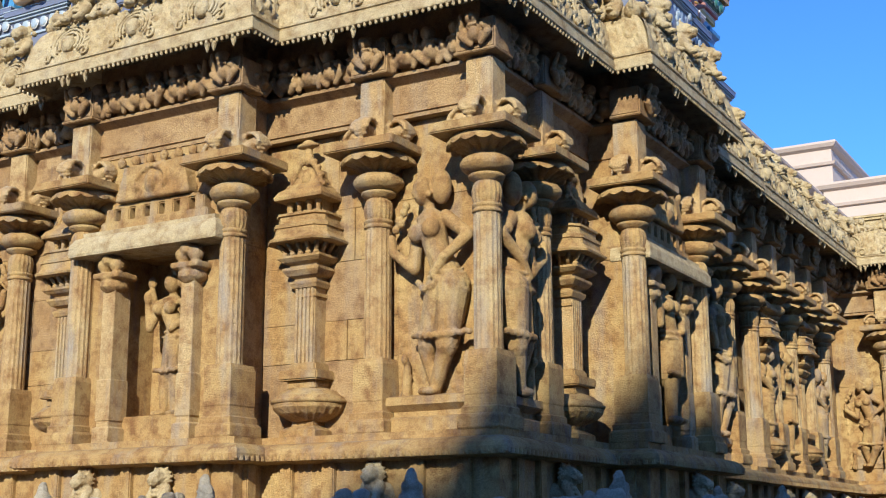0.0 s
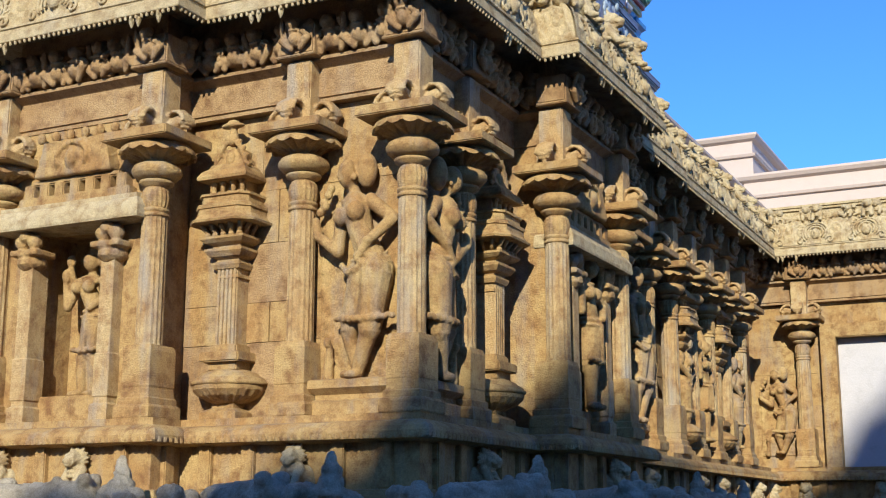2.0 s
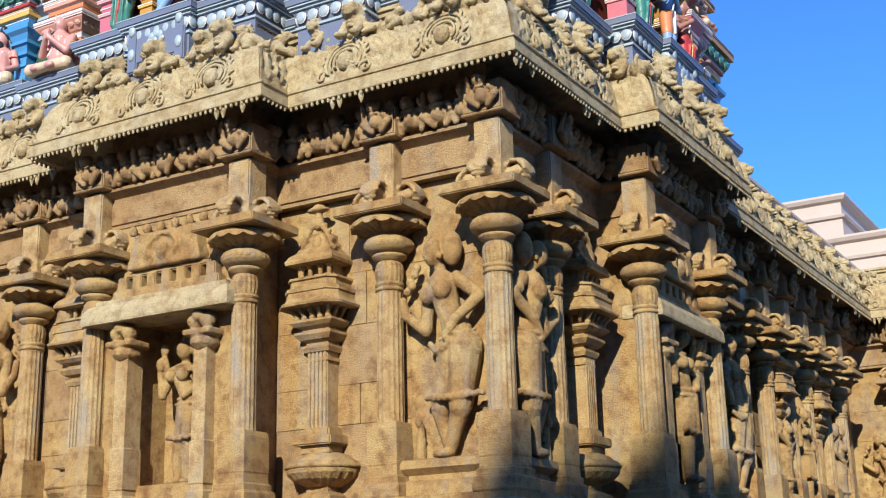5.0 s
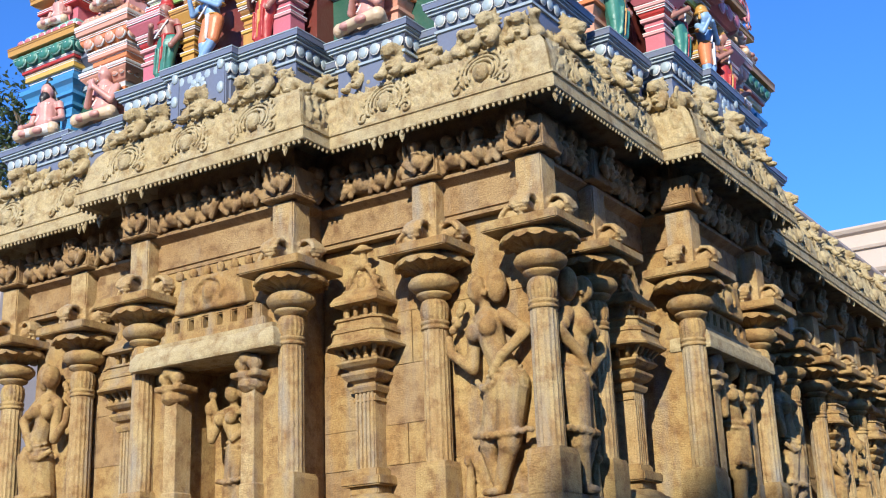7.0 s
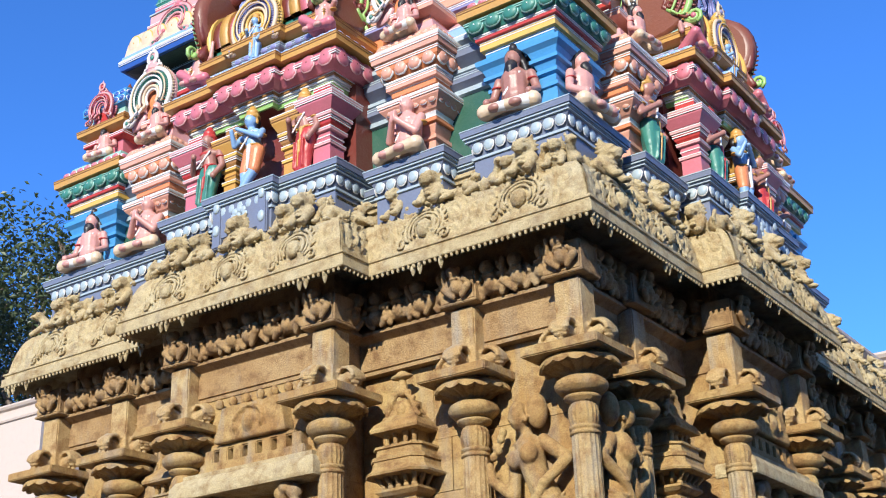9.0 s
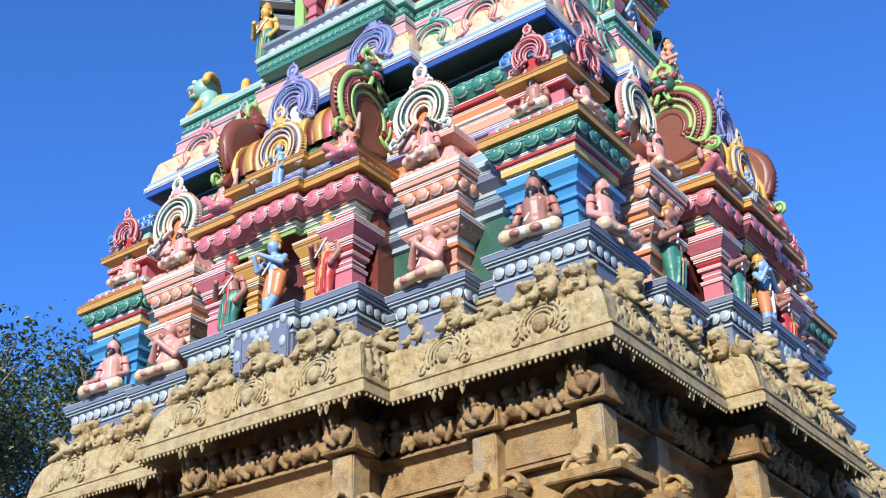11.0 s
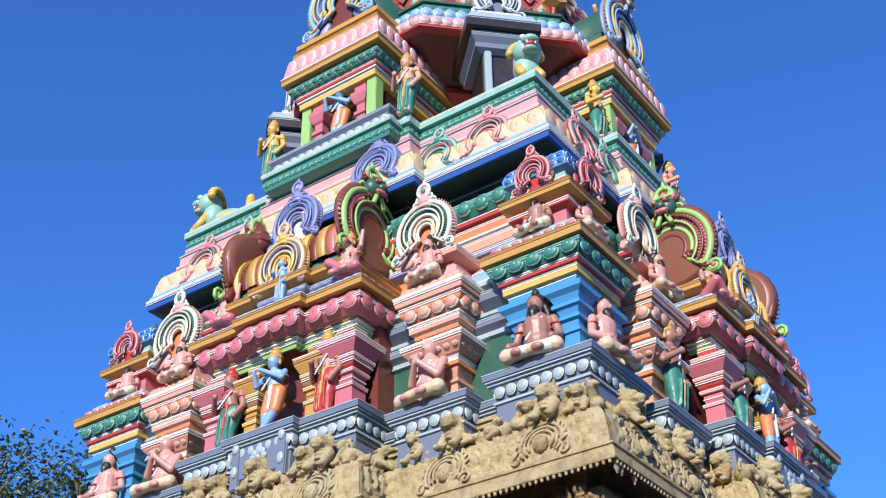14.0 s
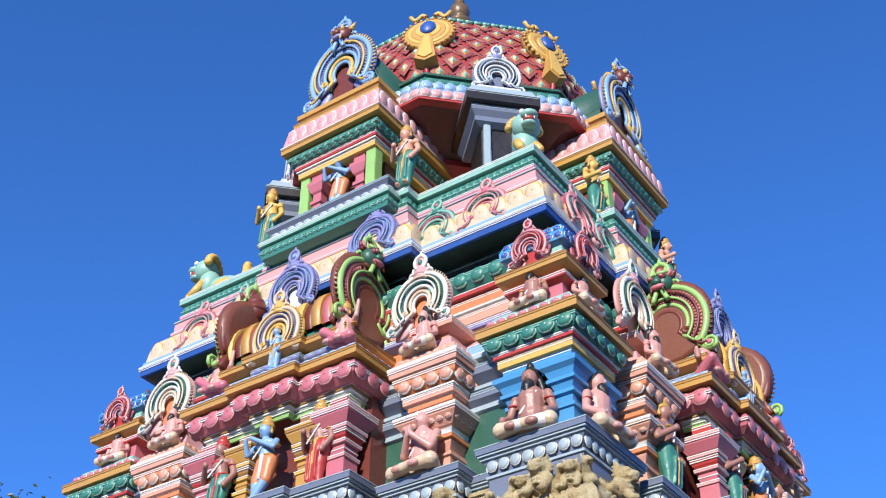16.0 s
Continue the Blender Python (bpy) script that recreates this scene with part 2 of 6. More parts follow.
def template(bm):
    bm.verts.index_update()
    vs = np.array([v.co[:] for v in bm.verts])
    fs = [([v.index for v in f.verts], f.material_index, f.smooth) for f in bm.faces]
    bm.free()
    return vs, fs


def scatter(name, shape, places, mats, parent=None, label=""):
    """Many small alike pieces of one band, joined into one mesh."""
    vs, fs = shape
    verts, faces, idx, smooth = [], [], [], []
    for k, m in enumerate(places):
        a = np.array(m)
        verts.append(vs @ a[:3, :3].T + a[:3, 3])
        for q, mi, sm in fs:
            faces.append([i + k * len(vs) for i in q])
            idx.append(mi)
            smooth.append(sm)
    me = bpy.data.meshes.new(name)
    me.from_pydata(np.concatenate(verts).tolist(), [], faces)
    me.polygons.foreach_set("material_index", idx)
    me.polygons.foreach_set("use_smooth", smooth)
    for m in mats:
        me.materials.append(m)
    ob = new(name, me)
    ob.parent = parent
    return tagged(ob, label, kind="stuff")


def along(poly, off, z, step, ends=0.04, closed=True, jitter=0.0):
    """Poses at even steps along the edges of an offset plan, facing outward (-y is outward)."""
    pts, out = offset(poly, off), []
    for a, b in zip(pts, pts[1:] + pts[:1]):
        a, b = Vector(a), Vector(b)
        length = (b - a).length
        n = max(1, round((length - 2 * ends) / step)) if length > 0.6 * step else 0
        d = (b - a).normalized()
        for k in range(n):
            p = a + d * (ends + (length - 2 * ends) * (k + 0.5) / n)
            out.append(Matrix.Translation((p.x, p.y, z + random.uniform(-jitter, jitter))) @ Matrix.Rotation(math.atan2(d.y, d.x), 4, "Z"))
    return out


def near(poses, lo=(-12.0, 5.0), hi=(5.0, 18.0)):
    return [m for m in poses if lo[0] < m.translation.x < hi[0] and lo[1] < m.translation.y < hi[1]]


def dwarf(k):
    """A squat dancing dwarf of the frieze, about 0.24 tall, arms and knees thrown out."""
    r = random.Random(k)
    bm = bmesh.new()
    s = r.choice((-1, 1))
    ball(bm, (0, -0.035, 0.085), (0.056, 0.06, 0.056))
    ball(bm, (0.012 * s, -0.04, 0.14), (0.05, 0.045, 0.038))
    hx = 0.018 * s
    ball(bm, (hx, -0.07, 0.195), (0.042, 0.044, 0.045))
    ball(bm, (hx, -0.03, 0.225), (0.042, 0.035, 0.032))
    ball(bm, (hx, -0.098, 0.195), (0.010, 0.012, 0.012), seg=6, rings=5)
    for e in (-1, 1):
        ball(bm, (hx + 0.038 * e, -0.045, 0.195), (0.010, 0.014, 0.018), seg=6, rings=5)
        knee = (0.10 * e, -0.055, 0.065 + r.uniform(-0.02, 0.045))
        limb(bm, (0.03 * e, -0.03, 0.06), knee, 0.032, 0.027)
        limb(bm, knee, (0.05 * e + r.uniform(-0.03, 0.03), -0.045, 0.018), 0.025, 0.02)
        elbow = (0.105 * e, -0.035, 0.12 + r.uniform(-0.04, 0.04))
        limb(bm, (0.045 * e, -0.03, 0.155), elbow, 0.021, 0.018)
        limb(bm, elbow, (0.075 * e + r.uniform(-0.02, 0.02), -0.08, 0.105 + (0.10 if (k + e) % 4 == 0 else 0.0) + r.uniform(-0.02, 0.02)), 0.018, 0.017)
    limb(bm, (-0.03, -0.085, 0.14), (0.03, -0.085, 0.14), 0.008, 0.008)
    ball(bm, (0, 0.03, 0.10), (0.10, 0.02, 0.10))
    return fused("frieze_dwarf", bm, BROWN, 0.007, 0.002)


def crouching_beast(k):
    """A crouching lion of the eaves crest, about 0.28 tall, with a maned head turned outward."""
    r = random.Random(50 + k)
    bm = bmesh.new()
    e0 = 1 if k % 2 else -1
    ball(bm, (0.04 * e0, 0.07, 0.075), (0.085, 0.12, 0.085))
    ball(bm, (0, -0.02, 0.12), (0.068, 0.07, 0.09))
    ball(bm, (0, -0.05, 0.205), (0.058, 0.06, 0.058))
    ball(bm, (0, -0.108, 0.188), (0.038, 0.036, 0.030))
    limb(bm, (0, -0.10, 0.215), (0, -0.135, 0.20), 0.014, 0.012)
    ball(bm, (0, -0.108, 0.158), (0.030, 0.028, 0.012))
    for e in (-1, 1):
        limb(bm, (0.038 * e, -0.03, 0.245), (0.055 * e, -0.02, 0.285), 0.020, 0.008)
        ball(bm, (0.028 * e, -0.092, 0.222), 0.017)
        ball(bm, (0.030 * e, -0.10, 0.180), (0.018, 0.020, 0.016))
        limb(bm, (0.055 * e, -0.03, 0.13), (0.055 * e, -0.105, 0.025), 0.034, 0.026)
        ball(bm, (0.055 * e, -0.125, 0.018), (0.03, 0.035, 0.02))
        ball(bm, (0.09 * e, 0.07, 0.055), (0.04, 0.075, 0.06))
    for i in range(11):
        a = math.pi * (-0.15 + 1.3 * i / 10)
        limb(bm, (0.055 * math.cos(a), -0.03, 0.205 + 0.055 * math.sin(a)), (0.082 * math.cos(a + 0.2), 0.0, 0.205 + 0.08 * math.sin(a + 0.2)), 0.018, 0.008, 0, 6)
    for i in range(3):
        ball(bm, (0.0, -0.078 - 0.006 * i, 0.145 - 0.03 * i), (0.042 - 0.008 * i, 0.018, 0.011), seg=8, rings=5)
    tube(bm, [(0.09 * e0 + 0.05 * e0 * math.sin(i * 0.7), 0.14 - 0.012 * i, 0.06 + 0.02 * i) for i in range(7)], 0.016)
    return fused("crest_beast", bm, CREST, 0.007, 0.003)


def scroll_body(k):
    """A reclining creature of the crest: long haunch, folded legs, small turned head, curled tail."""
    r = random.Random(90 + k)
    bm = bmesh.new()
    limb(bm, (-0.15, 0.02, 0.075), (0.06, 0.0, 0.085), 0.062, 0.055)
    ball(bm, (-0.16, 0.0, 0.08), (0.075, 0.07, 0.08))
    limb(bm, (-0.16, -0.05, 0.10), (-0.06, -0.09, 0.055), 0.042, 0.03)
    limb(bm, (-0.06, -0.09, 0.055), (-0.14, -0.10, 0.02), 0.026, 0.02)
    ball(bm, (0.08, -0.01, 0.10), (0.062, 0.058, 0.066))
    limb(bm, (0.08, -0.05, 0.08), (0.17, -0.09, 0.03), 0.030, 0.022)
    limb(bm, (0.09, 0.0, 0.13), (0.13, -0.03, 0.18), 0.042, 0.036)
    hx, hz = 0.145, 0.195 + 0.02 * (k % 2)
    ball(bm, (hx, -0.045, hz), (0.044, 0.046, 0.043))
    ball(bm, (hx + 0.02, -0.09, hz - 0.012), (0.026, 0.028, 0.020))
    for e in (-1, 1):
        ball(bm, (hx + 0.034 * e, -0.02, hz + 0.038), (0.012, 0.014, 0.022), seg=6, rings=5)
    for i in range(4):
        tube(bm, [(-0.20 + 0.075 * i + 0.012 * j, -0.062 + 0.012 * abs(j - 2), 0.03 + 0.028 * j) for j in range(5)], 0.007, 0, 6)
    tube(bm, [(-0.22 - 0.035 * math.sin(i * 0.8), 0.0, 0.06 + 0.022 * i) for i in range(7)], 0.017)
    return fused("crest_creature", bm, CREST, 0.0075, 0.003)


def medallion():
    """A horseshoe medallion carved on the curved eaves: a worn boss in ringed, leafy arches."""
    bm = bmesh.new()
    for rr, t in ((0.15, 0.011), (0.12, 0.010), (0.088, 0.012)):
        tube(bm, [(rr * math.cos(a), -0.014, 0.115 + 0.95 * rr * math.sin(a)) for a in (-0.7 + (math.pi + 1.4) * i / 24 for i in range(25))], t, 0, 6)
    for i in range(15):
        a = -0.4 + (math.pi + 0.8) * i / 14
        limb(bm, (0.15 * math.cos(a), -0.01, 0.115 + 0.145 * math.sin(a)), (0.185 * math.cos(a + 0.12), -0.008, 0.115 + 0.18 * math.sin(a + 0.12)), 0.014, 0.007, 0, 6)
    ball(bm, (0, -0.012, 0.105), (0.055, 0.045, 0.068))
    ball(bm, (0, -0.055, 0.10), (0.012, 0.014, 0.018), seg=6, rings=5)
    for e in (-1, 1):
        ball(bm, (0.022 * e, -0.048, 0.125), (0.012, 0.010, 0.007), seg=6, rings=5)
        tube(bm, [(e * (0.17 + 0.04 * math.sin(i * 0.7) * (1 - i / 12)), -0.01, 0.02 + 0.045 * math.cos(i * 0.7) * (1 - i / 12)) for i in range(10)], 0.012, 0, 6)
    ball(bm, (0, -0.042, 0.072), (0.018, 0.012, 0.006), seg=6, rings=5)
    return fused("eaves_medallion", bm, CREST, 0.006, 0.002)


def tube(bm, pts, r, mat=0, seg=8, squash=1.0):
    loops = []
    for i, p in enumerate(pts):
        a, b = Vector(pts[max(0, i - 1)]), Vector(pts[min(len(pts) - 1, i + 1)])
        t = (b - a).normalized()
        s = Vector((0, 1, 0)) if abs(t.y) < 0.9 else Vector((1, 0, 0))
        w = t.cross(s).normalized()
        q = t.cross(w).normalized()
        loops.append([bm.verts.new(Vector(p) + w * r * math.cos(2 * math.pi * k / seg) + q * r * squash * math.sin(2 * math.pi * k / seg)) for k in range(seg)])
    for lo, hi in zip(loops, loops[1:]):
        for k in range(seg):
            f = bm.faces.new((lo[k], lo[(k + 1) % seg], hi[(k + 1) % seg], hi[k]))
            f.material_index, f.smooth = mat, True
    bm.faces.new(loops[0][::-1]).material_index = mat
    bm.faces.new(loops[-1]).material_index = mat


def bracket_scrolls():
    """The corbel over an abacus: a block from which ribbed lotus volutes arch out to three sides."""
    bm = bmesh.new()
    box(bm, -0.10, 0.10, -0.10, 0.12, 0.0, 0.2)
    for turn in (-90, 0, 90):
        one = bmesh.new()
        path = [(0, -0.06, 0.07), (0, -0.10, 0.135), (0, -0.15, 0.165), (0, -0.205, 0.155), (0, -0.245, 0.115), (0, -0.255, 0.075)]
        for dx in (-0.052, -0.026, 0.0, 0.026, 0.052):
            lift = 0.014 * (1 - abs(dx) / 0.06)
            tube(one, [(dx * (0.75 + 0.09 * i), y, z + lift) for i, (_, y, z) in enumerate(path)], 0.019, 0, 6)
        limb(one, (0, -0.06, 0.06), (0, -0.20, 0.11), 0.05, 0.045)
        ball(one, (0, -0.235, 0.072), (0.07, 0.038, 0.018))
        ball(one, (0, -0.232, 0.048), (0.052, 0.030, 0.016))
        ball(one, (0, -0.228, 0.022), (0.020, 0.020, 0.022))
        tube(one, [(0, -0.12 + 0.035 * math.cos(i * 0.8), 0.055 + 0.035 * math.sin(i * 0.8)) for i in range(8)], 0.014, 0, 6, 3.0)
        moved(one, pose(0, 0, 0, 0, 0, turn))
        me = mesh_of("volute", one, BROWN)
        bm.from_mesh(me)
        bpy.data.meshes.remove(me)
    return fused("corbel", bm, SHAFT, 0.007, 0.002)


DWARVES = [dwarf(k) for k in range(7)]
BEASTS = [crouching_beast(k) for k in range(5)]
CREATURES = [scroll_body(k) for k in range(3)]
MEDAL = medallion()
CORBEL = bracket_scrolls()


def ruffle(bm, profile, n=60, lobes=15, cx=0.0, cy=0.0):
    """Turns a profile of (radius, z, wave): the wave pushes lobes out and down."""
    loops = []
    for r, z, w in profile:
        row = []
        for k in range(n):
            a = 2 * math.pi * k / n
            q = abs(math.cos(a * lobes / 2))
            row.append(bm.verts.new((cx + (r + w * 0.5 * q) * math.sin(a), cy - (r + w * 0.5 * q) * math.cos(a), z - w * q)))
        loops.append(row)
    for lo, hi in zip(loops, loops[1:]):
        for i in range(n):
            bm.faces.new((lo[i], lo[(i + 1) % n], hi[(i + 1) % n], hi[i]))
    bm.faces.new(loops[0][::-1])
    bm.faces.new(loops[-1])


def pilaster(parent, flute=0.006):
    """Square base, fluted shaft, bell, cushion, lotus and abacus, with the post above."""
    bm = bmesh.new()
    lathe(bm, [(0.095, 2.72), (0.091, 3.66)], 32, flute=flute)
    body = part("pilaster", bm, SHAFT, parent)
    bm = bmesh.new()
    ring(bm, [(-0.118, -0.118), (0.118, -0.118), (0.118, 0.15), (-0.118, 0.15)], [(0.030, 2.24), (0.034, 2.25), (0.034, 2.315), (0.026, 2.33), (0.014, 2.335), (0.014, 2.375), (0.0, 2.385), (-0.004, 2.45), (0.0, 2.46), (0.0, 2.70), (-0.012, 2.74)])
    part("base_block", bm, STONE, body)
    bm = bmesh.new()
    lathe(bm, [(0.10, 3.64), (0.116, 3.645), (0.116, 3.66), (0.106, 3.665), (0.106, 3.675), (0.116, 3.68), (0.116, 3.70), (0.10, 3.705)], 28)
    lathe(bm, [(0.102, 3.70), (0.114, 3.74), (0.118, 3.79), (0.108, 3.83), (0.088, 3.855)], 36, flute=0.006)
    lathe(bm, [(0.085, 3.85), (0.095, 3.862), (0.135, 3.878), (0.142, 3.89), (0.138, 3.90), (0.10, 3.91)], 28)
    part("bell", bm, STONE, body).scale = (0.87, 0.87, 1.0)
    bm = bmesh.new()
    lathe(bm, [(0.09, 3.905), (0.15, 3.915), (0.186, 3.945), (0.190, 3.955), (0.190, 3.985), (0.178, 3.995), (0.178, 4.003), (0.15, 4.02), (0.09, 4.035)], 32)
    lathe(bm, [(0.188, 3.958), (0.194, 3.961), (0.194, 3.979), (0.188, 3.982)], 48, flute=0.005)
    part("cushion", bm, STONE, body).scale = (0.92, 0.92, 1.0)
    bm = bmesh.new()
    ruffle(bm, [(0.092, 4.02, 0.0), (0.10, 4.045, 0.004), (0.13, 4.07, 0.010), (0.18, 4.092, 0.014), (0.225, 4.106, 0.018), (0.245, 4.10, 0.026), (0.262, 4.104, 0.026), (0.262, 4.122, 0.016), (0.25, 4.133, 0.0), (0.20, 4.137, 0.0)])
    lathe(bm, [(0.18, 4.13), (0.235, 4.134), (0.24, 4.142), (0.235, 4.152), (0.18, 4.156)], 36)
    part("lotus", bm, STONE, body)
    bm = bmesh.new()
    box(bm, -0.285, 0.285, -0.285, 0.25, 4.155, 4.222, bevel=0.008)
    box(bm, -0.12, 0.12, -0.12, 0.2, 4.215, 4.25, bevel=0.01)
    part("abacus", bm, STONE, body)
    c = part("corbel", CORBEL, None, body)
    c.location.z = 4.22
    bm = bmesh.new()
    box(bm, -0.10, 0.10, -0.10, 0.1, 4.40, 4.70, bevel=0.01)
    part("post", bm, SHAFT, body)
    bm = bmesh.new()
    box(bm, -0.16, 0.16, -0.16, 0.1, 4.715, 4.735, bevel=0.005)
    box(bm, -0.15, 0.15, -0.15, 0.1, 4.73, 4.95, bevel=0.012)
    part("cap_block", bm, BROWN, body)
    d = part("boss_figure", DWARVES[1], None, body)
    d.matrix_basis = pose(0.02, -0.14, 4.74)
    return body


first = pilaster(shrine)
first.matrix_basis = spot("S", 1.76, -0.40, 0)
for face, u, v in (("S", 2.62, -0.38), ("S", 0.73, -0.10), ("S", -0.73, -0.10), ("S", -1.76, -0.40), ("S", -2.62, -0.38),
                   ("E", -1.76, -0.40), ("E", -0.75, -0.06), ("E", 0.75, -0.06), ("E", 1.76, -0.40), ("E", 2.62, -0.38)):
    copy_thing(first, spot(face, u, v, 0))
for y in (12.95, 13.7, 14.45, 15.2, 16.0):
    copy_thing(first, pose(-3.80, y, 0, 0, 0, 90))
for x in (-3.22, -1.0, 0.2):
    copy_thing(first, pose(x, 17.12, 0))


def vase_pilaster(parent):
    """A ribbed pot on a foot carrying a slim shaft, a stepped flaring capital and a tiny pavilion."""
    bm = bmesh.new()
    front = [(-0.085, -0.085)]
    for k in (-2, -1, 0, 1, 2):
        front += [(0.034 * k - 0.012, -0.085), (0.034 * k - 0.009, -0.099), (0.034 * k + 0.009, -0.099), (0.034 * k + 0.012, -0.085)]
    ring(bm, front + [(0.085, -0.085), (0.085, 0.1), (-0.085, 0.1)], [(0.0, 2.72), (0.0, 3.30)])
    body = part("vase_pilaster", bm, SHAFT, parent)
    bm = bmesh.new()
    ring(bm, rect(0.12, 0.12), [(0.03, 2.24), (0.03, 2.29), (0.0, 2.31), (-0.03, 2.325), (-0.03, 2.36)])
    ruffle(bm, [(0.12, 2.355, 0.0), (0.16, 2.38, 0.006), (0.215, 2.41, 0.010), (0.255, 2.45, 0.010), (0.262, 2.475, 0.006)], 72, 24)
    lathe(bm, [(0.25, 2.47), (0.275, 2.478), (0.28, 2.495), (0.262, 2.505), (0.258, 2.52), (0.225, 2.535), (0.20, 2.56), (0.13, 2.585), (0.10, 2.60)], 32)
    part("pot", bm, STONE, body)
    bm = bmesh.new()
    box(bm, -0.12, 0.12, -0.12, 0.1, 2.575, 2.64, bevel=0.008)
    box(bm, -0.165, 0.165, -0.165, 0.1, 2.635, 2.705, bevel=0.01)
    box(bm, -0.115, 0.115, -0.115, 0.1, 2.70, 2.76, bevel=0.012)
    part("collar", bm, STONE, body)
    bm = bmesh.new()
    ring(bm, rect(0.085, 0.085), [(0.0, 3.22), (0.012, 3.225), (0.012, 3.245), (0.0, 3.25), (0.0, 3.285), (0.022, 3.29), (0.035, 3.32), (0.035, 3.335), (0.008, 3.345), (0.008, 3.36), (0.045, 3.375), (0.072, 3.41), (0.072, 3.43), (0.03, 3.44), (0.03, 3.455), (0.07, 3.47), (0.10, 3.495), (0.10, 3.512), (0.02, 3.52), (0.02, 3.62)])
    for k in range(-2, 3):
        limb(bm, (0.06 * k, -0.13, 3.515), (0.085 * k, -0.20, 3.605), 0.016, 0.020, 0, 6)
        ball(bm, (0.068 * k, -0.155, 3.525), (0.024, 0.024, 0.022), 0, 7, 5)
    for e in (-1, 1):
        for k in range(3):
            limb(bm, (0.13 * e, -0.09 + 0.07 * k, 3.515), (0.20 * e, -0.13 + 0.09 * k, 3.605), 0.016, 0.020, 0, 6)
    part("capital", bm, STONE, body)
    bm = bmesh.new()
    ring(bm, [(-0.17, -0.25), (0.17, -0.25), (0.25, -0.17), (0.25, 0.1), (-0.25, 0.1), (-0.25, -0.17)], [(-0.03, 3.595), (0.02, 3.60), (0.025, 3.615), (0.0, 3.63), (-0.02, 3.66), (-0.025, 3.70), (-0.015, 3.705), (-0.015, 3.73), (-0.05, 3.745), (-0.05, 3.79), (-0.035, 3.795), (-0.035, 3.812), (-0.08, 3.82)])
    part("platform", bm, STONE, body)
    bm = bmesh.new()
    for k in (-0.12, -0.045, 0.045, 0.12):
        lathe(bm, [(0.024, 3.81), (0.024, 3.83), (0.017, 3.835), (0.017, 3.885), (0.028, 3.90), (0.028, 3.925)], 10, k, -0.12)
    box(bm, -0.13, 0.13, -0.085, 0.1, 3.81, 3.93)
    ring(bm, rect(0.13, 0.13), [(0.02, 3.915), (0.075, 3.92), (0.08, 3.94), (0.055, 3.985), (0.02, 4.01), (0.01, 4.03), (-0.02, 4.05), (-0.03, 4.09), (-0.06, 4.10)])
    part("pavilion", bm, STONE, body)
    bm = bmesh.new()
    tube(bm, [(0.13 * math.cos(a) * (1 - 0.25 * math.sin(a)), -0.10, 4.03 + 0.19 * math.sin(a)) for a in (math.pi * i / 14 for i in range(15))], 0.022, 0, 6)
    for i in range(11):
        a = math.pi * i / 10
        ball(bm, (0.155 * math.cos(a) * (1 - 0.25 * math.sin(a)), -0.10, 4.03 + 0.215 * math.sin(a)), (0.020, 0.022, 0.022), seg=6, rings=5)
    box(bm, -0.08, 0.08, -0.09, 0.1, 4.02, 4.16)
    ball(bm, (0, -0.10, 4.08), (0.04, 0.03, 0.055))
    limb(bm, (0, -0.08, 4.22), (0, -0.08, 4.29), 0.045, 0.03)
    ball(bm, (0, -0.09, 4.33), (0.10, 0.05, 0.022))
    ball(bm, (0, -0.08, 4.355), (0.05, 0.04, 0.02))
    part("gable", fused("gable", bm, STONE, 0.008, 0.002), None, body)
    return body


vase = vase_pilaster(shrine)
vase.matrix_basis = spot("S", 1.17, -0.46, 0)
for face, u in (("S", -1.17), ("E", -1.17), ("E", 1.17)):
    copy_thing(vase, spot(face, u, -0.46, 0))
copy_thing(vase, pose(-3.86, 13.32, 0, 0, 0, 90))
copy_thing(vase, pose(-3.86, 14.83, 0, 0, 0, 90))


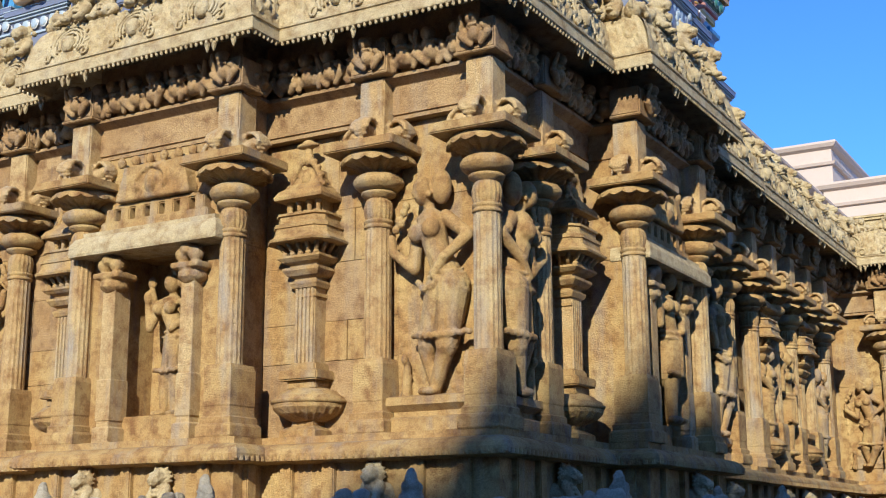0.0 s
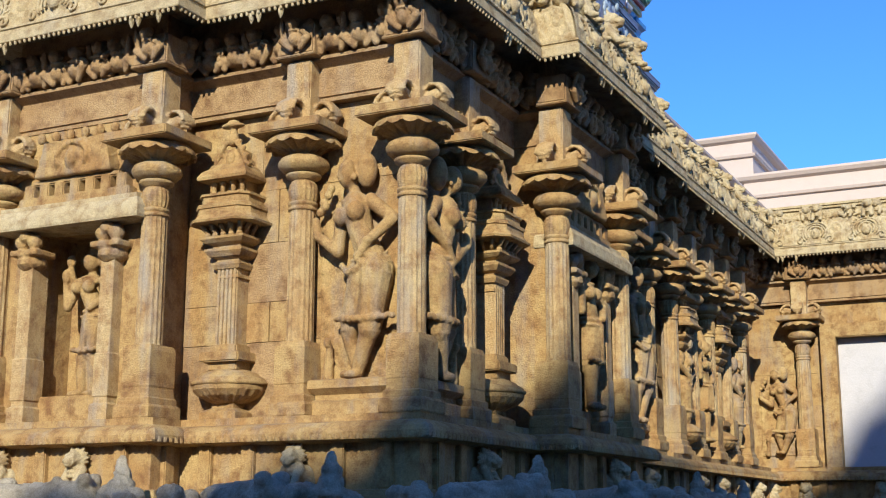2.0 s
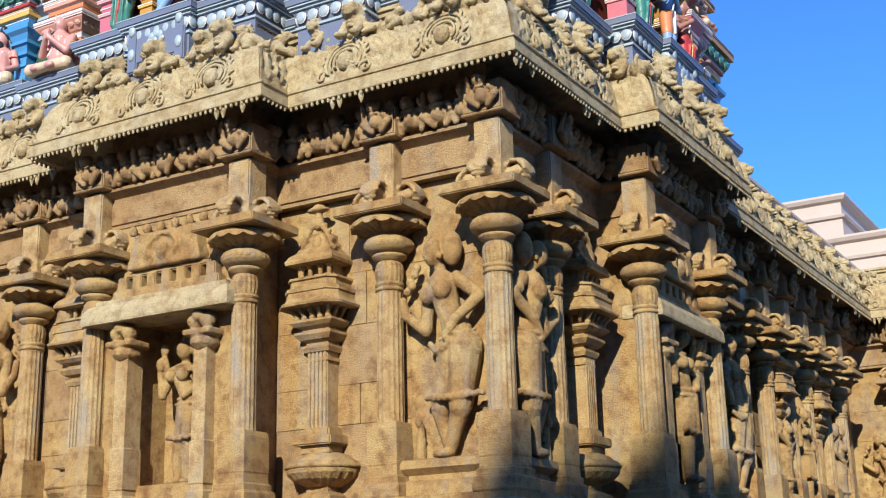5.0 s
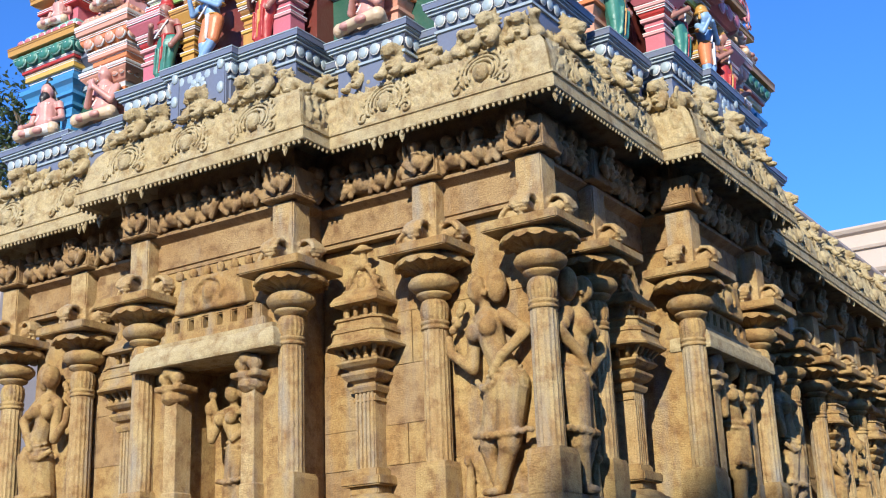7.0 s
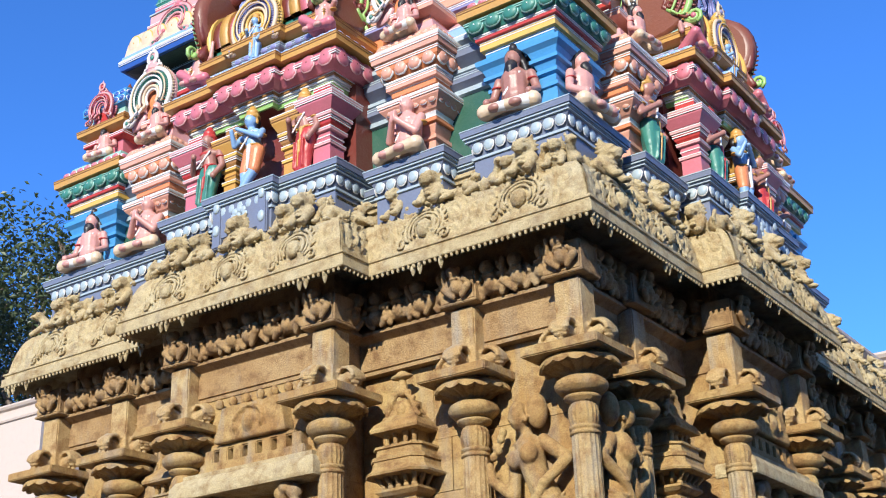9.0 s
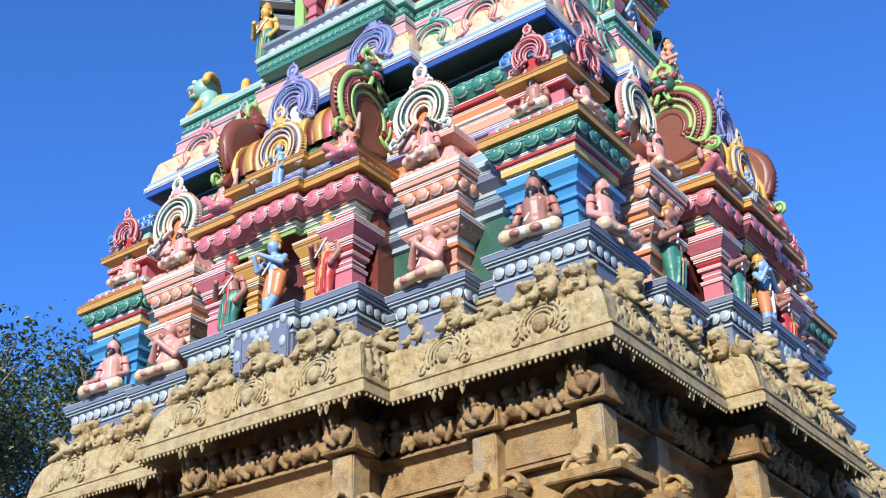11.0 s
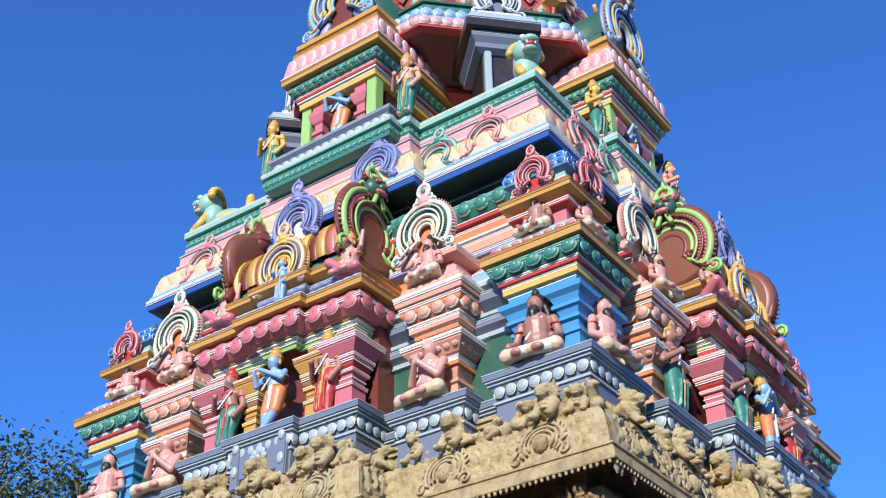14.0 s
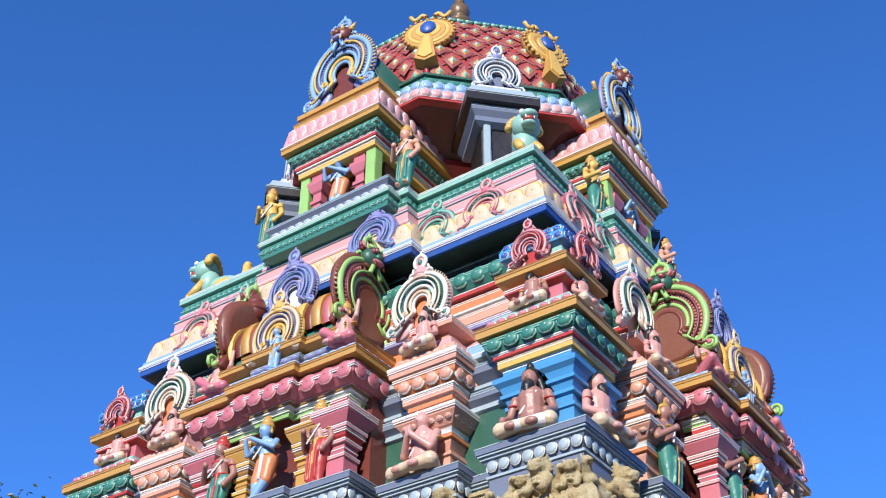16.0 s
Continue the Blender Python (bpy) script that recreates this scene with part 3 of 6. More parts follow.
def niche_bay(parent, face):
    """The middle bay: jambs round a deep niche, lintel slab and a gable relief over it."""
    m = spot(face, 0, 0, 0)
    bm = bmesh.new()
    box(bm, -0.70, 0.70, 0.14, 0.53, 3.64, 4.43, bevel=0.006)
    body = part("niche_bay", bm, STONE, parent)
    for e in (-1, 1):
        a, b = sorted((0.37 * e, 0.70 * e))
        bm = bmesh.new()
        box(bm, a, b, 0.14, 0.53, 2.235, 3.64, bevel=0.006)
        part("jamb", bm, STONE, body)
    bm = bmesh.new()
    box(bm, -0.368, 0.368, 0.18, 0.53, 2.235, 2.44, bevel=0.01)
    part("sill", bm, STONE, body)
    body.matrix_basis = m
    for e in (-1, 1):
        bm = bmesh.new()
        ring(bm, [(-0.06, -0.06), (0.06, -0.06), (0.06, 0.1), (-0.06, 0.1)], [(0.02, 2.24), (0.02, 2.35), (0.0, 2.365), (0.0, 2.40), (0.008, 2.41), (0.008, 2.70), (0.0, 2.71), (0.0, 3.37)])
        j = part("jamb_pilaster", bm, SHAFT, body)
        j.location = (0.38 * e, 0.10, 0)
        bm = bmesh.new()
        lathe(bm, [(0.06, 3.35), (0.11, 3.39), (0.11, 3.43), (0.07, 3.45)], 14, 0, -0.01)
        box(bm, -0.13, 0.13, -0.12, 0.1, 3.45, 3.50, bevel=0.008)
        ball(bm, (-0.06, -0.05, 3.56), (0.06, 0.06, 0.06))
        ball(bm, (0.06, -0.05, 3.56), (0.06, 0.06, 0.06))
        ball(bm, (0, -0.08, 3.60), (0.06, 0.05, 0.05))
        j = part("jamb_capital", fused("jamb_capital", bm, STONE, 0.009, 0.006), None, body)
        j.location = (0.38 * e, 0.10, 0)
    bm = bmesh.new()
    ring(bm, [(-0.66, -0.02), (0.66, -0.02), (0.66, 0.2), (-0.66, 0.2)], [(0.0, 3.63), (0.05, 3.63), (0.055, 3.65), (0.05, 3.72), (0.02, 3.77), (-0.02, 3.79), (-0.02, 3.82), (-0.06, 3.83)])
    part("lintel", bm, CREST, body, "pale worn lintel slab")
    bm = bmesh.new()
    box(bm, -0.52, 0.52, 0.05, 0.2, 3.82, 3.90, bevel=0.01)
    for k in range(7):
        box(bm, -0.48 + 0.145 * k, -0.39 + 0.145 * k, 0.06, 0.2, 3.89, 4.00, bevel=0.008)
    box(bm, -0.42, 0.42, 0.07, 0.2, 3.99, 4.03, bevel=0.01)
    part("upper_lintel", bm, STONE, body)
    bm = bmesh.new()
    vs = [bm.verts.new(p) for p in ((-0.36, 0.02, 4.03), (0.36, 0.02, 4.03), (0.36, 0.2, 4.03), (-0.36, 0.2, 4.03), (-0.29, 0.03, 4.30), (0.29, 0.03, 4.30), (0.29, 0.2, 4.30), (-0.29, 0.2, 4.30))]
    for q in ((3, 2, 1, 0), (4, 5, 6, 7), (0, 1, 5, 4), (1, 2, 6, 5), (2, 3, 7, 6), (3, 0, 4, 7)):
        bm.faces.new([vs[i] for i in q])
    for i in range(15):
        a = -0.4 + (math.pi + 0.8) * i / 14
        ball(bm, (0.14 * math.cos(a), 0.02, 4.16 + 0.11 * math.sin(a)), (0.022, 0.03, 0.022), seg=6, rings=5)
    ball(bm, (0, 0.02, 4.15), (0.06, 0.04, 0.08))
    for k in range(6):
        ball(bm, (-0.35 + 0.14 * k, 0.07, 4.35), (0.035, 0.035, 0.045), seg=8, rings=6)
    part("gable_relief", fused("gable_relief", bm, STONE, 0.010, 0.006), None, body)


niche_bay(shrine, "S")
niche_bay(shrine, "E")


def dancer(s):
    """A slender standing figure in high relief, hip thrown out, on a rough slab; a plain worn form."""
    bm = bmesh.new()
    L = lambda a, b, r0, r1: limb(bm, (a[0] * s, a[1], a[2]), (b[0] * s, b[1], b[2]), r0, r1, 0, 10)
    B = lambda c, r: ball(bm, (c[0] * s, c[1], c[2]), r, 0, 12, 8)
    L((0.02, -0.03, 0.04), (0.12, -0.06, 0.28), 0.040, 0.062)
    L((0.0, 0.0, 0.06), (-0.05, -0.03, 0.28), 0.036, 0.056)
    B((0.0, -0.06, 0.025), (0.05, 0.06, 0.028))
    B((-0.06, -0.02, 0.03), (0.05, 0.05, 0.025))
    L((0.12, -0.06, 0.28), (0.15, -0.04, 0.60), 0.075, 0.115)
    L((-0.03, -0.03, 0.30), (0.06, -0.02, 0.60), 0.075, 0.11)
    B((0.12, -0.02, 0.63), (0.145, 0.105, 0.10))
    for i in range(19):
        f = i / 18
        B((-0.12 + 0.40 * f, -0.06 - 0.075 * math.sin(math.pi * f), 0.345 - 0.02 * math.sin(math.pi * f) + 0.008 * (i % 2)), (0.022, 0.024, 0.020))
    for z, w in ((0.66, 0.148), (0.69, 0.135), (0.72, 0.118)):
        tube(bm, [(s * (0.105 + w * math.cos(a)), -0.02 - 0.098 * math.sin(a), z - 0.03 * math.sin(a)) for a in (math.pi * i / 12 for i in range(13))], 0.010, 0, 6)
    L((0.10, -0.02, 0.70), (0.03, -0.03, 0.84), 0.092, 0.080)
    L((0.03, -0.03, 0.84), (-0.01, -0.03, 1.00), 0.080, 0.095)
    B((-0.015, -0.02, 1.02), (0.115, 0.065, 0.06))
    B((-0.085, -0.095, 0.935), (0.052, 0.052, 0.055))
    B((0.03, -0.105, 0.955), (0.060, 0.058, 0.060))
    L((-0.01, -0.02, 1.05), (-0.035, -0.03, 1.12), 0.040, 0.036)
    B((-0.06, -0.055, 1.195), (0.064, 0.075, 0.088))
    B((-0.105, -0.10, 1.18), (0.014, 0.018, 0.020))
    B((-0.075, -0.105, 1.15), (0.020, 0.016, 0.008))
    B((0.060, -0.02, 1.215), (0.075, 0.060, 0.105))
    B((0.005, -0.085, 1.165), (0.020, 0.014, 0.022))
    L((0.095, -0.02, 1.03), (0.27, -0.04, 0.905), 0.048, 0.040)
    L((0.27, -0.04, 0.905), (0.13, -0.11, 0.775), 0.040, 0.030)
    L((0.13, -0.11, 0.775), (0.06, -0.13, 0.67), 0.032, 0.020)
    B((0.205, -0.04, 0.945), (0.030, 0.050, 0.040))
    B((0.13, -0.11, 0.775), (0.036, 0.040, 0.026))
    L((-0.115, -0.02, 1.0), (-0.125, -0.05, 0.74), 0.045, 0.042)
    L((-0.125, -0.05, 0.74), (-0.27, -0.07, 0.84), 0.042, 0.028)
    L((-0.27, -0.07, 0.84), (-0.285, -0.07, 0.93), 0.030, 0.026)
    B((-0.13, -0.04, 0.80), (0.048, 0.05, 0.014))
    B((-0.245, -0.065, 0.82), (0.034, 0.038, 0.026))
    for i in range(5):
        B((-0.28 + 0.02 * i, -0.03, 0.99 + 0.03 * math.sin(i * 2.2) + 0.03 * i), (0.028, 0.026, 0.028))
    tube(bm, [(s * x, y, z) for x, y, z in ((-0.085, -0.085, 1.03), (-0.03, -0.10, 1.0), (0.05, -0.08, 1.04))], 0.012, 0, 6)
    tube(bm, [(s * x, y, z) for x, y, z in ((-0.10, -0.05, 0.66), (-0.02, -0.11, 0.60), (0.05, -0.12, 0.61), (0.10, -0.12, 0.66))], 0.022, 0, 6)
    r = random.Random(5)
    box(bm, -0.31, 0.31, 0.045, 0.12, -0.02, 0.98)
    for i in range(60):
        x, z = r.uniform(-0.30, 0.30), r.uniform(0.0, 0.97)
        ball(bm, (x, 0.045, z), (r.uniform(0.02, 0.05), 0.012, r.uniform(0.02, 0.05)), 0, 6, 5)
    for x, h in ((-0.22, 0.20), (0.24, 0.15)):
        limb(bm, (s * x, 0.01, 0.0), (s * x * 0.95, 0.0, h), 0.035, 0.022)
        ball(bm, (s * x * 0.97, -0.02, h + 0.02), (0.026, 0.026, 0.030))
        limb(bm, (s * x * 1.15, 0.02, 0.02), (s * x * 0.85, 0.01, h * 0.6), 0.02, 0.012)
    return fused("stone_figure", bm, STONE, 0.0075, 0.002)


def stone_figure(kind):
    """A carved standing figure of about 1.4, in high relief; a plain worn form."""
    bm = bmesh.new()
    s = 1 if kind != "mirror" else -1
    limb(bm, (0.03 * s, 0, 0.05), (0.06 * s, -0.02, 0.36), 0.045, 0.068)
    limb(bm, (-0.05 * s, -0.05, 0.05), (-0.05 * s, -0.05, 0.36), 0.042, 0.065)
    ball(bm, (0.06 * s, -0.05, 0.03), (0.05, 0.10, 0.035))
    ball(bm, (-0.09 * s, -0.09, 0.03), (0.075, 0.07, 0.035))
    limb(bm, (0.0, -0.01, 0.42), (0.04 * s, 0, 0.70), 0.115, 0.135)
    ball(bm, (0.05 * s, 0, 0.72), (0.165, 0.11, 0.12))
    for i in range(11):
        ball(bm, ((-0.16 + 0.032 * i), -0.085 - 0.04 * math.sin(i * math.pi / 10), 0.405 + 0.01 * (i % 2) + 0.012 * abs(i - 5) * 0.5), (0.024, 0.03, 0.022))
    limb(bm, (0.03 * s, -0.01, 0.80), (-0.05 * s, -0.02, 0.96), 0.085, 0.082)
    ball(bm, (-0.06 * s, -0.01, 1.07), (0.125, 0.08, 0.065))
    for e in (-1, 1):
        ball(bm, (-0.07 * s + 0.068 * e, -0.085, 1.01), 0.062)
    limb(bm, (-0.04 * s, 0, 1.1), (-0.02 * s, -0.02, 1.18), 0.045, 0.04)
    ball(bm, (-0.02 * s, -0.045, 1.245), (0.072, 0.085, 0.092))
    ball(bm, (-0.02 * s, -0.12, 1.235), (0.014, 0.02, 0.022))
    ball(bm, (0.085 * s, 0.0, 1.28), (0.075, 0.06, 0.095))
    ball(bm, (-0.01 * s, 0.0, 1.34), (0.07, 0.065, 0.06))
    ball(bm, (0.02 * s, 0.0, 1.40), (0.045, 0.045, 0.05))

    def band(cx, z, rx, ry, t):
        tube(bm, [(cx + rx * math.cos(i * math.pi / 10), ry * math.sin(i * math.pi / 10), z - 0.02 * abs(math.sin(i * math.pi / 10))) for i in range(21)], t, 0, 6)
    band(0.04 * s, 0.80, 0.135, 0.10, 0.018)
    band(0.045 * s, 0.75, 0.165, 0.118, 0.014)
    band(-0.05 * s, 1.12, 0.075, 0.085, 0.012)
    limb(bm, (0.03 * s, -0.125, 0.74), (0.02 * s, -0.13, 0.44), 0.022, 0.02)
    limb(bm, (-0.17 * s, -0.01, 1.07), (-0.27 * s, -0.05, 0.84), 0.05, 0.042)
    limb(bm, (-0.27 * s, -0.05, 0.84), (-0.30 * s, -0.06, 1.06), 0.04, 0.03)
    ball(bm, (-0.29 * s, -0.06, 1.13), (0.05, 0.05, 0.07))
    limb(bm, (0.10 * s, -0.01, 1.07), (0.25 * s, -0.06, 0.94), 0.05, 0.042)
    limb(bm, (0.25 * s, -0.06, 0.94), (0.06 * s, -0.13, 0.80), 0.04, 0.032)
    if kind == "four":
        for e in (-1, 1):
            limb(bm, (0.12 * e, 0, 1.08), (0.24 * e, 0.0, 1.0), 0.045, 0.04)
            limb(bm, (0.24 * e, 0.0, 1.0), (0.26 * e, -0.05, 1.2), 0.035, 0.03)
            ball(bm, (0.26 * e, -0.05, 1.27), (0.05, 0.035, 0.06))
        limb(bm, (0, 0, 1.32), (0, 0.02, 1.50), 0.08, 0.03)
    me = fused("stone_figure", bm, STONE, 0.008, 0.002)
    return me


FIGURE = {"panel": dancer(1), "mirror": dancer(-1), "four": stone_figure("four")}


def statue(me, m, label, group=""):
    ob = part("stone_statue" if me.name.startswith("stone") else "painted_statue", me, None)
    ob.matrix_basis = m
    return tagged(ob, label, "statue", group)


BASE = bmesh.new()
ring(BASE, [(-0.32, -0.10), (0.32, -0.10), (0.32, 0.12), (-0.32, 0.12)], [(0.0, 2.24), (0.02, 2.25), (0.02, 2.33), (-0.03, 2.35), (-0.03, 2.38), (0.03, 2.42), (0.03, 2.47), (-0.02, 2.485)])
BASE = mesh_of("figure_plinth", BASE, STONE)
for face, u, key, label in (("S", 2.19, "panel", "tall carved female figure in high relief on the corner wall"), ("S", -2.19, "mirror", "tall carved figure in relief beside the far pilaster"),
                            ("E", -2.19, "mirror", "tall carved figure standing beside the corner pier"), ("E", 2.19, "panel", "tall carved figure in relief on the side wall")):
    b = part("figure_plinth", BASE, None, shrine)
    b.matrix_basis = spot(face, u, -0.46, 0)
    statue(FIGURE[key], spot(face, u, -0.44 if face == "S" else -0.38, 2.475) @ Matrix.Diagonal((1.04, 1.1, 1.16, 1)), label, "wall figures of the shrine")
statue(FIGURE["four"], spot("S", 0.02, -0.33, 2.43) @ Matrix.Scale(0.80, 4), "four-armed granite deity standing inside the wall niche", "niche deities")
statue(FIGURE["four"], spot("E", 0.02, -0.10, 2.43) @ Matrix.Scale(0.92, 4), "four-armed granite deity leaning out of the side niche", "niche deities")
for y, key in ((13.32, "mirror"), (14.1, "four"), (15.6, "mirror")):
    statue(FIGURE[key], pose(-3.78, y, 2.42, 0, 0, 90) @ Matrix.Scale(0.85, 4), "granite attendant figure standing between hall pilasters", "wall figures of the hall")
statue(FIGURE["panel"], pose(-3.56, 17.2, 2.42) @ Matrix.Scale(0.88, 4), "slender granite figure carved beside the wing doorway", "wall figures of the hall")

def eave_relief(plan, owner):
    """Shallow scroll foliage carved over the sloping face of the eaves, as a dense relief strip along each edge."""
    prof = [(-0.045, 5.126), (-0.06, 5.22), (-0.085, 5.32), (-0.12, 5.41), (-0.165, 5.465), (-0.23, 5.492)]
    n = len(plan)
    loops = [[Vector((x, y, z)) for x, y in offset(plan, d)] for d, z in prof]
    rows = 26
    for i in range(n):
        j = (i + 1) % n
        a0, b0 = loops[0][i], loops[0][j]
        if not near([Matrix.Translation((a0 + b0) / 2)]) or (b0 - a0).length < 0.15:
            continue
        d = (b0 - a0).normalized()
        out = Vector((d.y, -d.x, 0.55)).normalized()
        cols = max(6, int((b0 - a0).length / 0.012))
        verts, faces = [], []
        for c in range(cols + 1):
            for q in range(rows + 1):
                f = q / rows * (len(prof) - 1)
                k = min(len(prof) - 2, int(f))
                g = f - k
                lo = loops[k][i].lerp(loops[k][j], c / cols)
                hi = loops[k + 1][i].lerp(loops[k + 1][j], c / cols)
                p = lo.lerp(hi, g)
                u, v = (p - a0).dot(d), q / rows * 0.36
                w = noise.noise_vector(Vector((u * 5, v * 5, i * 3.7))) * 0.035
                cell = 0.15
                cu, cv = (round((u + w.x) / cell), round((v + w.y) / cell))
                du, dv = u + w.x - cu * cell, v + w.y - cv * cell
                turn = 1 if (cu + cv + i) % 2 else -1
                curl = 1.0 - 2.0 * abs(math.sin(0.5 * turn * math.atan2(dv, du) + math.hypot(du, dv) * 55))
                h = 0.020 * curl + 0.010 * noise.noise(Vector((u * 30, v * 30, i))) + 0.016 * noise.noise(Vector((u * 6, v * 9, i + 9)))
                edge = min(1.0, 6 * q / rows, 6 * (rows - q) / rows, 8 * c / cols + 0.02, 8 * (cols - c) / cols + 0.02)
                verts.append(p + out * (0.016 + h * edge))
        for c in range(cols):
            for q in range(rows):
                e = c * (rows + 1) + q
                faces.append((e, e + rows + 1, e + rows + 2, e + 1))
        me = bpy.data.meshes.new("eave_relief")
        me.from_pydata(verts, [], faces)
        me.polygons.foreach_set("use_smooth", [True] * len(faces))
        me.materials.append(CREST)
        part("eave_relief", me, None, owner, "worn scroll foliage carved on the curved eaves")


# frieze dwarfs, crest creatures, medallions and drops along the eaves
for plan, owner in ((EAVES, shrine), (HALL, hall), (WING, wing)):
    for k, m in enumerate(near(along(plan, -0.375, 4.725, 0.195, 0.1))):
        d = part("frieze_figure", DWARVES[(k * 5 + k // 4) % 7], None, owner)
        d.matrix_basis = m @ pose(random.uniform(-0.01, 0.01), 0, 0, 0, 0, random.uniform(-14, 14)) @ Matrix.Scale(1.16, 4)
    for k, m in enumerate(near(along(plan, -0.23, 5.47, 0.185, 0.06))):
        d = part("crest_figure", CREATURES[(k + k // 3) % 3] if (k * 7) % 5 < 3 else BEASTS[(k * 3 + k // 5) % 5], None, owner)
        flip = Matrix.Diagonal((-1, 1, 1, 1)) if (k * 13) % 3 == 0 else Matrix()
        d.matrix_basis = m @ pose(random.uniform(-0.03, 0.03), random.uniform(-0.01, 0.02), 0, 0, 0, random.uniform(-25, 25)) @ flip @ Matrix.Scale(random.uniform(0.85, 1.1) * (1.0 if owner is shrine else 0.8), 4)
    for k, m in enumerate(near(along(plan, -0.055, 5.115, 0.66, 0.12))):
        d = part("eaves_medallion", MEDAL, None, owner)
        d.matrix_basis = m @ pose(0, -0.022, 0.04, -15) @ Matrix.Scale(1.1, 4)
        b = part("eaves_beast", BEASTS[k % 5], None, owner)
        b.matrix_basis = m @ pose(0.02, 0.12, 0.33) @ Matrix.Scale(1.15 if owner is shrine else 0.9, 4)
    eave_relief(plan, owner)
    bm = bmesh.new()
    lathe(bm, [(0.006, -0.018), (0.011, -0.012), (0.011, 0.0), (0.011, 0.03)], 8)
    scatter("eave_drop", template(bm), near(along(plan, -0.015, 4.99, 0.047, 0.01)), [CREST], owner, "row of small carved drops under the eaves")
    bm = bmesh.new()
    lathe(bm, [(0.004, -0.07), (0.015, -0.045), (0.021, -0.02), (0.018, 0.0), (0.018, 0.02)], 8)
    big = [m for k, m in enumerate(near(along(plan, -0.035, 4.99, 0.06, 0.01))) if (k // 6 * 7919) % 7 < 2 and k % 6 in (0, 1, 4)]
    scatter("eave_pendant", template(bm), big, [CREST], owner, "carved bud pendants under the eaves")
    bm = bmesh.new()
    lathe(bm, [(0.0, -0.02), (0.026, -0.012), (0.026, 0.02)], 10)
    scatter("ledge_scallop", template(bm), near(along(plan, -0.125, 2.085, 0.055, 0.01)), [STONE], owner, "scalloped drops of the wall ledge")
    bm = bmesh.new()
    box(bm, -0.05, 0.05, -0.04, 0.05, 1.77, 2.06, bevel=0.008)
    me = mesh_of("podium_post", bm, STONE)
    for m in near(along(plan, -0.24, 0.0, 0.36, 0.06)):
        part("podium_post", me, None, owner).matrix_basis = m
    for k, m in enumerate(near(along(plan, -0.20, 1.77, 0.9, 0.25))):
        part("podium_figure", BEASTS[k % 5], None, owner).matrix_basis = m

# worn carved stones lying along the foot of the podium
SHELF = [(x, y) for x, y in offset(EAVES, 0.55)]
bm = bmesh.new()
ring(bm, EAVES, [(0.55, 0.0), (0.55, 1.50), (0.60, 1.53), (0.60, 1.60), (-0.05, 1.62)])
tagged(part("podium_step", bm, PODIUM), "grey granite step round the shrine podium", "plinth", kind="structure")


def carved_lump(k):
    r = random.Random(200 + k)
    bm = bmesh.new()
    for i in range(9):
        ball(bm, (r.uniform(-0.2, 0.2), r.uniform(-0.08, 0.1), r.uniform(0.03, 0.20)), (r.uniform(0.05, 0.11), r.uniform(0.05, 0.1), r.uniform(0.05, 0.10)))
    if k % 3 == 0:
        for i in range(4):
            ball(bm, (0.05, 0, 0.16 + 0.07 * i), (0.11 - 0.024 * i, 0.11 - 0.024 * i, 0.045))
    if k % 3 == 1:
        limb(bm, (-0.3, 0, 0.12), (0.25, 0, 0.14), 0.11, 0.12)
        for e in (-1, 1):
            ball(bm, (0.27, -0.06 * e, 0.24), 0.06)
    return fused("carved_stone", bm, PODIUM, 0.014, 0.012)


LUMPS = [carved_lump(k) for k in range(6)]
for k, m in enumerate(near(along(EAVES, 0.36, 1.60, 0.46, 0.12))):
    if m.translation.y > 13.5:
        continue
    ob = part("carved_stone", LUMPS[(k * 5) % 6], None)
    ob.matrix_basis = m @ pose(random.uniform(-0.05, 0.05), random.uniform(-0.06, 0.06), -0.03, 0, 0, random.uniform(-30, 30)) @ Matrix.Scale(random.uniform(0.75, 1.0), 4)
    tagged(ob, "weathered grey carved stone lying on the podium step", "carved stone", "loose carved stones")

# ---- painted tower ----
tower = tagged(new("painted_tower"), "tiered temple tower of brightly painted stucco with a red dome", "temple tower")
tower.location = (0, 0, 0)


def stack(parent, plan, bands):
    """Mouldings one over another; each is a part with its own colour."""
    for name, colour, prof in bands:
        bm = bmesh.new()
        ring(bm, plan, prof)
        o, z = max((round(o, 4), z) for o, z in prof)
        if name not in ("line", "plinth", "dome", "wall", "recess_wall", "soffit"):
            for e in (0.0, -0.02) if z - min(q[1] for q in prof) > 0.05 else (0.0,):
                ring(bm, plan, [(o - 0.012, z - 0.006 + e), (o + 0.003, z - 0.005 + e), (o + 0.003, z + 0.003 + e), (o - 0.012, z + 0.004 + e)], 1)
        part(name, bm, [P[colour], P[EDGE.get(colour, "white")]], parent)


EDGE = {"gold": "ochre", "grey": "silver", "maroon": "brown", "leaf": "green", "black": "silver", "green": "mint", "white": "silver"}


def bead_shape(w, h, d, outline=1.12):
    """A swelling petal: rimmed plate, domed field and a small pip."""
    bm = bmesh.new()
    ball(bm, (0, d * 0.15, 0), (w * outline, d * 0.75, h * outline), 0, 12, 6)
    ball(bm, (0, 0, 0), (w, d, h), 1, 12, 6)
    ball(bm, (0, -d * 0.88, h * 0.1), (w * 0.12, d * 0.2, h * 0.14), 2, 6, 5)
    return template(bm)


def beads(parent, plan, off, z, step, h, colours, name="bead_band", depth=0.022):
    """A row of rounded petals or beads, each rimmed in a paler colour."""
    scatter(name, bead_shape(step * 0.445, h, depth), along(plan, off, z, step, 0.01), [P[c] for c in colours], parent)


